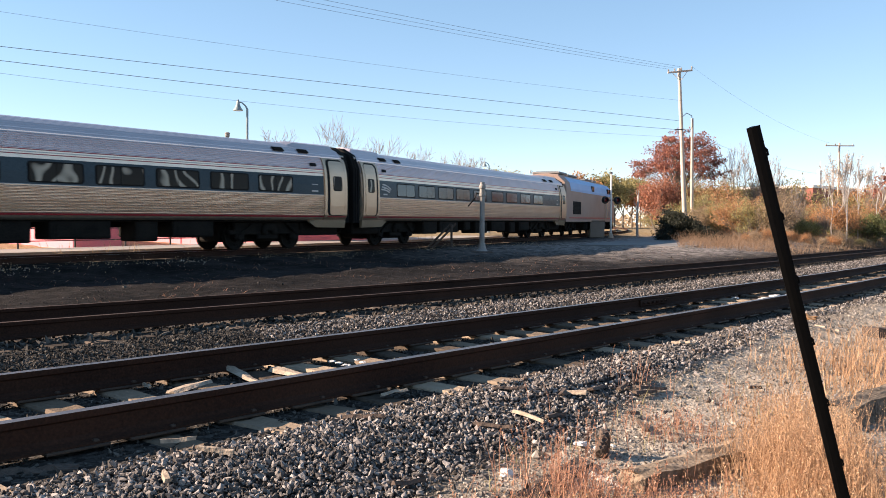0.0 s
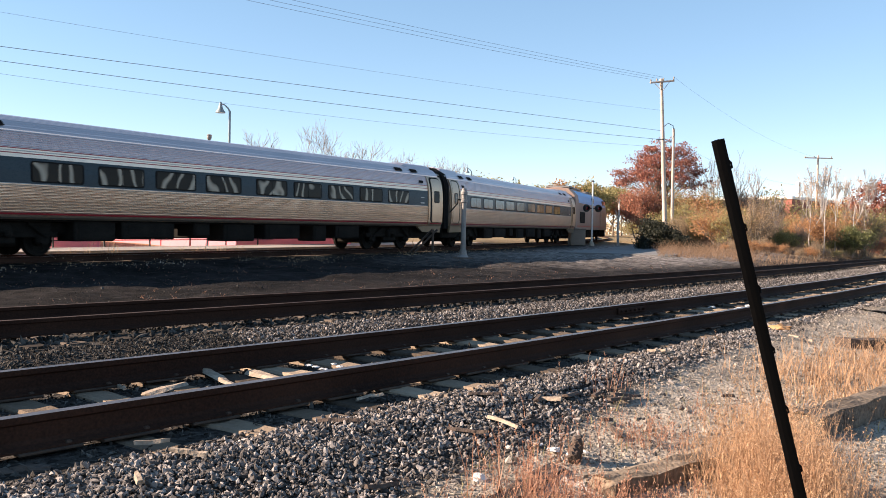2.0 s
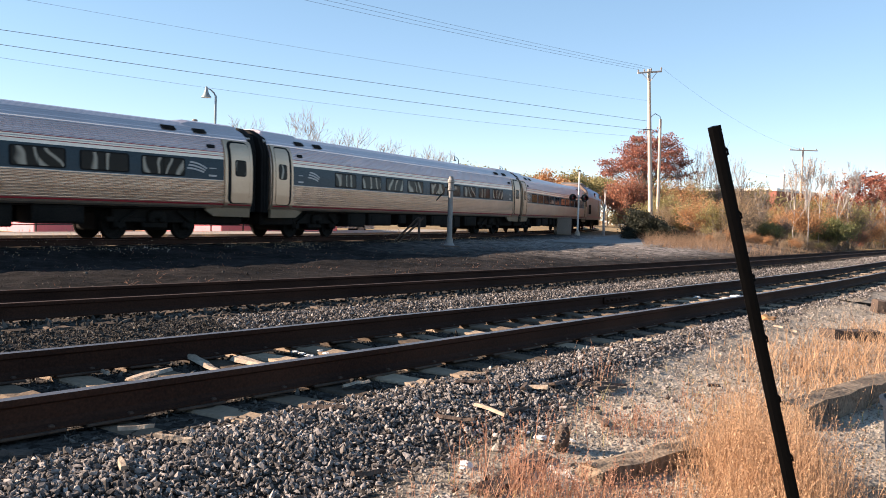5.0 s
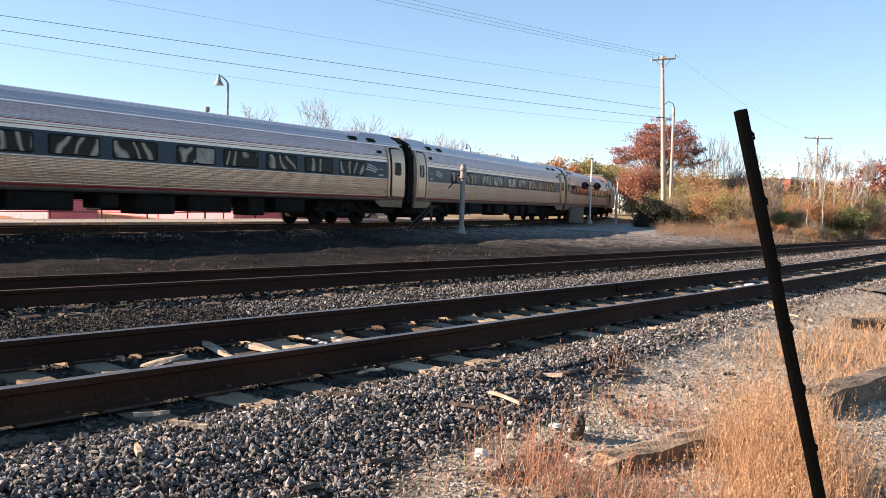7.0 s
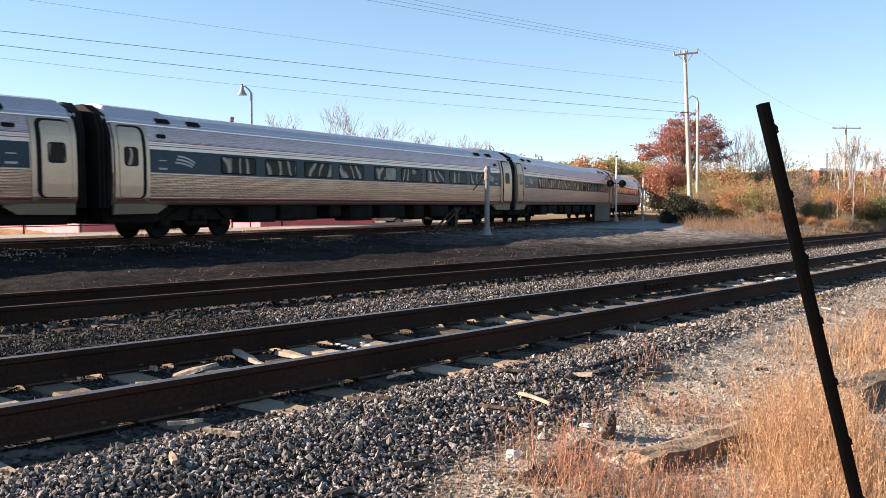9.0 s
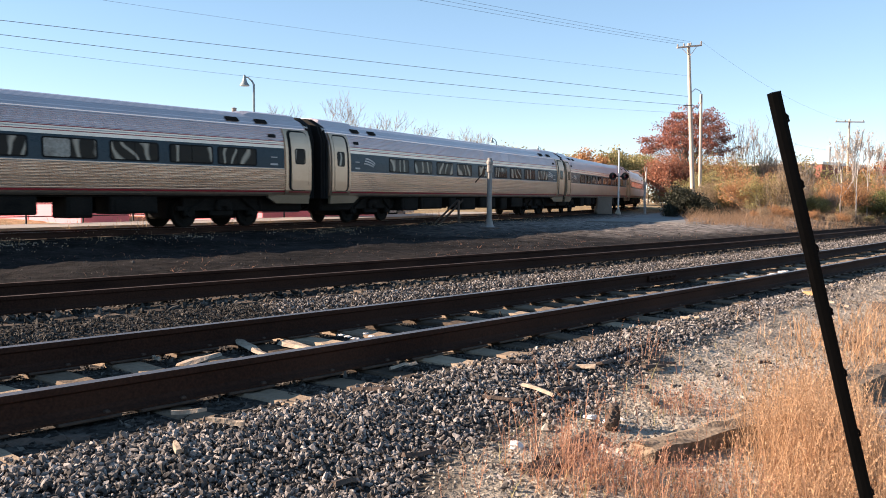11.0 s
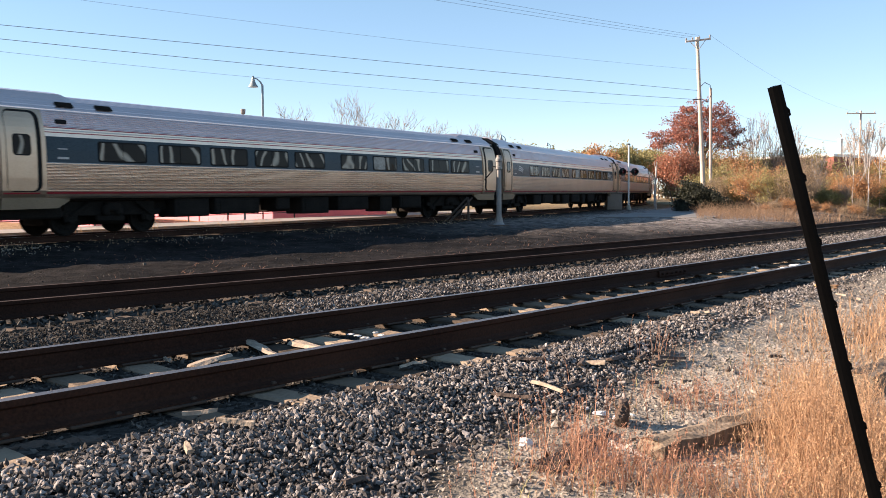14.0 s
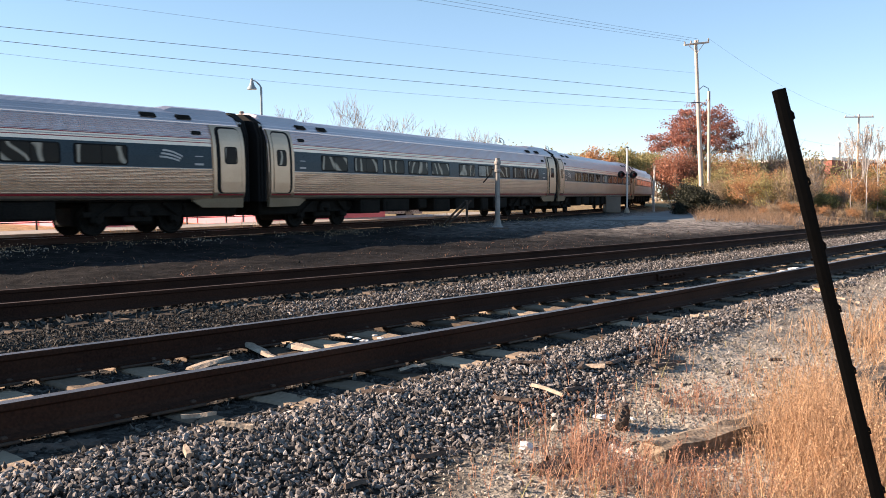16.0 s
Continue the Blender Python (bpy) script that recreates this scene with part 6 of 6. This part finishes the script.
def dirt_weeds():
    """Low dead weeds scattered over the dirt slope."""
    rng = np.random.default_rng(71)
    s, l = rng.uniform(-8, 40, 2600), rng.uniform(8, 17, 2600)
    x, y, _ = near_pt(s, l)
    k = wobble(x, y, 0.8) + 0.6 * wobble(x, y, 2.1) > 0.25
    stalks("dead_weeds", "low brown dead weeds on the dirt slope", 72, x[k], y[k], rng.uniform(0.03, 0.1, 2600)[k], L_WEED, head=2, width=0.004, lean=0.6, leafy=4)


dirt_weeds()


def steel_post():
    """A studded steel fence post, painted black, leaning."""
    top, d = Vector((0.78, 2.15, 1.235)), Vector((0.296, 0.1, -0.985)).normalized()
    ln_ = 1.92
    p = thing("steel_post", "black-painted studded steel fence post, leaning", "post")
    u = Vector((0.95, -0.2, 0.26))
    u = (u - d * u.dot(d)).normalized()
    w = d.cross(u)
    sec = [(q * 0.78, r * 0.78) for q, r in ((-0.021, -0.004), (-0.021, 0.004), (-0.012, 0.009), (-0.006, 0.028), (0.006, 0.028), (0.012, 0.009), (0.021, 0.004), (0.021, -0.004), (0.008, -0.008), (-0.008, -0.008))]
    m = Mesh()
    m.loft([[top + d * f + u * a - w * b for a, b in sec] for f in (0.0, 0.01, ln_ * 0.5, ln_)], M_POSTBLK)
    part("shaft", m, p, "black steel channel")
    for f in (0.07, 0.24, 0.41, 0.58, 0.75, 0.92, 1.09, 1.26):
        s = Mesh()
        c = top + d * f + u * 0.0155
        s.tube([c - d * 0.012, c + u * 0.004 - d * 0.004, c + u * 0.004 + d * 0.009, c + d * 0.012], [0.002, 0.003, 0.003, 0.0015], M_POSTBLK, 6)
        part("stud", s, p)
    return p


steel_post()


def old_timber(name, label, a, b, w, h, seed, material):
    """A split, weathered beam lying from a to b, its top edge rough."""
    rnd = random.Random(seed)
    a, b = [Vector((p[0] * 0.92, p[1] * 0.92, gz(p[0] * 0.92, p[1] * 0.92) + h / 2 - 0.03 + (0.08 if name == "stump" and k else 0))) for k, p in enumerate((a, b))]
    d = (b - a).normalized()
    s = d.cross(Vector((0, 0, 1))).normalized()
    up = s.cross(d)
    m = Mesh()
    secs = []
    n = 14
    for i in range(n):
        f = i / (n - 1)
        c = a.lerp(b, f)
        e = d * (rnd.uniform(-0.04, 0.04) if i in (0, n - 1) else 0)
        j = lambda k=0.012: rnd.uniform(-k, k)
        secs.append([c + e + s * (-w / 2 + j()) + up * (-h / 2), c + e * 0.4 + s * (-w / 2 + j()) + up * (h * 0.1 + j()), c - e + s * (-w / 2 + j()) + up * (h / 2 - 0.02 + j()), c + e + s * (-w / 6 + j()) + up * (h / 2 + j()),
                     c - e * 0.6 + s * (w / 6 + j()) + up * (h / 2 - 0.012 + j()), c + e + s * (w / 2 + j()) + up * (h / 2 - 0.015 + j()), c + e * 0.3 + s * (w / 2 + j()) + up * (-h / 2)])
    m.loft(secs, material)
    return tagged(part(name, m), label, "timber")


old_timber("old_tie", "weathered grey railway tie lying in dry grass", (2.98, 6.4, -0.42), (4.7, 7.95, -0.36), 0.22, 0.21, 3, M_OLDTIE)
old_timber("old_tie", "split pale weathered tie half hidden in weeds", (1.1, 4.83, -0.49), (2.36, 5.9, -0.42), 0.18, 0.13, 4, M_LOG)
old_timber("rotten_log", "dark rotten tie remains among weeds", (0.42, 4.4, -0.5), (0.86, 5.25, -0.49), 0.13, 0.065, 5, M_CHARRED)
old_timber("plank", "grey weathered board on the soil", (0.74, 5.2, -0.5), (1.1, 4.86, -0.47), 0.12, 0.045, 6, M_POLEWOOD)
old_timber("plank", "thin dark board lying on gravel", (-0.42, 4.64, -0.52), (0.3, 4.93, -0.5), 0.07, 0.04, 7, M_CHARRED)
old_timber("plank", "dark plank at the edge of the ballast", (-2.75, 4.25, -0.46), (-1.95, 4.5, -0.45), 0.1, 0.05, 8, M_CHARRED)
old_timber("stump", "small charred stump end", (1.02, 5.4, -0.48), (1.07, 5.52, -0.28), 0.05, 0.11, 9, M_CHARRED)
old_timber("broken_tie", "broken dark tie end lying by the gravel", (5.65, 11.2, -0.47), (6.5, 11.5, -0.45), 0.25, 0.16, 10, M_CHARRED)
old_timber("broken_tie", "short block of old tie on the gravel", (8.7, 15.5, -0.38), (9.5, 15.4, -0.36), 0.3, 0.26, 11, M_CHARRED)
old_timber("steel_plate", "dark bent sheet lying on the ballast", (8.6, 16.6, -0.36), (9.9, 17.2, -0.34), 0.4, 0.06, 12, M_UNDER)


def slivers():
    """Splintered tie wood lying about the near track."""
    rnd = random.Random(8)
    spots = [(0.57, 5.55, 0.27, -48, 0.05), (-0.33, 5.9, 0.2, 20, 0.06), (-1.4, 4.5, 0.18, 10, 0.04),
             (-1.81, 6.1, 0.34, 56, 0.16), (-1.58, 6.67, 0.6, -53, 0.14), (-1.22, 6.75, 0.4, -40, 0.13)]
    for i in range(26):
        s = rnd.uniform(-3, 14)
        l = rnd.choice([rnd.uniform(-1.5, -0.6), rnd.uniform(-0.8, -0.45), rnd.uniform(0.15, 1.3)])
        x, y, _ = near_pt(s, l)
        if abs(x - 0.6) < 0.3 and 5.3 < y < 7.2:
            continue
        spots.append((float(x), float(y), rnd.uniform(0.06, 0.3), rnd.uniform(0, 180), rnd.uniform(0.02, 0.05)))
    dark = len(spots)
    for i in range(34):
        s, l = rnd.uniform(-2.5, 8), rnd.uniform(-1.75, -0.55)
        x, y, _ = near_pt(s, l)
        spots.append((float(x), float(y), rnd.uniform(0.08, 0.32), rnd.gauss(35, 30), rnd.uniform(0.03, 0.075)))
    for k_, (x, y, ln_, turn, w) in enumerate(spots):
        m = Mesh()
        secs = []
        for i in range(5):
            f = i / 4
            k = w * rnd.uniform(0.38, 0.54) * (1 - 0.5 * f * f)
            z = rnd.uniform(-0.006, 0.006)
            secs.append([((f - 0.5) * ln_, -k, z), ((f - 0.5) * ln_ + rnd.uniform(-0.01, 0.01), -k * 0.4, z + 0.02), ((f - 0.5) * ln_, k * 0.7, z + 0.016), ((f - 0.5) * ln_, k, z - 0.004)])
        m.loft(secs, M_TIMBER if k_ < dark else M_CHARRED)
        tagged(part("wood_splinter", m, at=pose(x, y, gz(x, y) + (0.045 if k_ < dark else 0.03), rnd.uniform(-10, 10), rnd.uniform(-8, 8), turn)),
               "pale splinter of weathered tie wood" if k_ < dark else "dark chip of rotten tie wood on ballast", "wood scrap", "wood splinters")


slivers()


def crumpled(name, label, x, y, z, size, material, seed, flat=0.5):
    rnd = random.Random(seed)
    bm = bmesh.new()
    bmesh.ops.create_icosphere(bm, subdivisions=2, radius=size)
    for v in bm.verts:
        v.co *= rnd.uniform(0.55, 1.25)
        v.co.z = max(-0.3 * size, v.co.z * flat)
    me = bpy.data.meshes.new(name)
    bm.to_mesh(me)
    bm.free()
    me.materials.append(material)
    return tagged(part(name, me, at=pose(x, y, z)), label, "litter")


crumpled("plastic_bag", "crumpled white plastic bag on the soil", 0.345, 4.56, gz(0.345, 4.56) + 0.01, 0.042, M_TRASHW, 1, 0.6)
for i, (x, y, s) in enumerate(((-0.95, 7.3, 0.035), (-0.74, 7.4, 0.03), (5.5, 14.4, 0.09), (5.85, 14.9, 0.11), (5.3, 14.1, 0.08), (6.2, 15.1, 0.1), (5.65, 14.2, 0.07), (6.0, 14.6, 0.08), (-0.88, 7.2, 0.035), (-0.8, 7.08, 0.045), (-0.68, 7.25, 0.03), (4.95, 13.3, 0.06), (5.2, 13.5, 0.09), (5.45, 13.7, 0.06), (5.0, 14.5, 0.07), (6.4, 14.9, 0.06), (5.3, 13.2, 0.05), (5.75, 13.9, 0.06))):
    crumpled("paper_scrap", "torn pale paper litter lying on the track", x, y, gz(x, y) + 0.06, s, M_TRASHW, 10 + i, 0.25)
for i, (x, y, s) in enumerate(((0.86, 5.2, 0.045), (0.97, 5.12, 0.05), (0.78, 5.3, 0.035), (1.05, 5.2, 0.03))):
    crumpled("paper_scrap", "torn pale paper litter among dry weeds", x, y, gz(x, y) + 0.02, s, M_TRASHW, 40 + i, 0.3)
crumpled("plastic_scrap", "faded orange scrap on the gravel", 4.85, 11.3, gz(4.85, 11.3) + 0.03, 0.14, L_ORANGE, 30, 0.4)
crumpled("can", "small crushed red can between the rails", -2.65, 6.3, gz(-2.65, 6.3) + 0.08, 0.04, M_RED, 31, 0.6)


def bin_():
    c = thing("plastic_bin", "dark blue plastic bin standing in dry grass", "bin", pose(2.8, 4.3, gz(2.8, 4.3), 0, 0, 20))
    m = Mesh()
    m.lathe((0, 0, 0), [(0.2, 0), (0.22, 0.015), (0.265, 0.5), (0.28, 0.505), (0.285, 0.54), (0.265, 0.545), (0.252, 0.5), (0.21, 0.03)], M_BIN, 28)
    part("body", m, c, smooth=True)
    for k, z in enumerate((0.42, 0.3, 0.22)):
        a = radians(215 + 6 * k)
        r = 0.232 + 0.075 * z
        part("lettering", Mesh().box((r * math.cos(a), r * math.sin(a), z), (0.008, 0.09 - 0.015 * k, 0.03), M_WHITE, 0.002, Matrix.Rotation(a, 3, "Z")), c, "pale worn print bar")
    return c


bin_()


# ---- what moves ----
def rail_pose(s, half):
    """The pose of a vehicle whose trucks stand half a wheelbase before and behind s."""
    x0, y0, z0, _ = train_pt(s - half)
    x1, y1, z1, _ = train_pt(s + half)
    d = Vector((float(x1 - x0), float(y1 - y0), float(z1 - z0)))
    yaw = math.degrees(math.atan2(d.y, d.x))
    pitch = -math.degrees(math.atan2(d.z, math.hypot(d.x, d.y)))
    return pose((x0 + x1) / 2, (y0 + y1) / 2, (z0 + z1) / 2, 0, pitch, yaw)


def motions():
    times = [k * 0.5 for k in range(33)]
    for offset, c in COACHES:
        walk(c, [(t, rail_pose(START + SPEED * t + offset, 9.07)) for t in times])
    walk(LOCO, [(t, rail_pose(START + SPEED * t + 52 + 10.5, 6.6)) for t in times])
    for w in WHEELS:
        p = w.matrix_basis.translation.copy()
        walk(w, [(k * 4 / FPS, pose(p.x, p.y, p.z, 0, math.degrees(SPEED * k * 4 / FPS / 0.457), 0)) for k in range(121)])


motions()
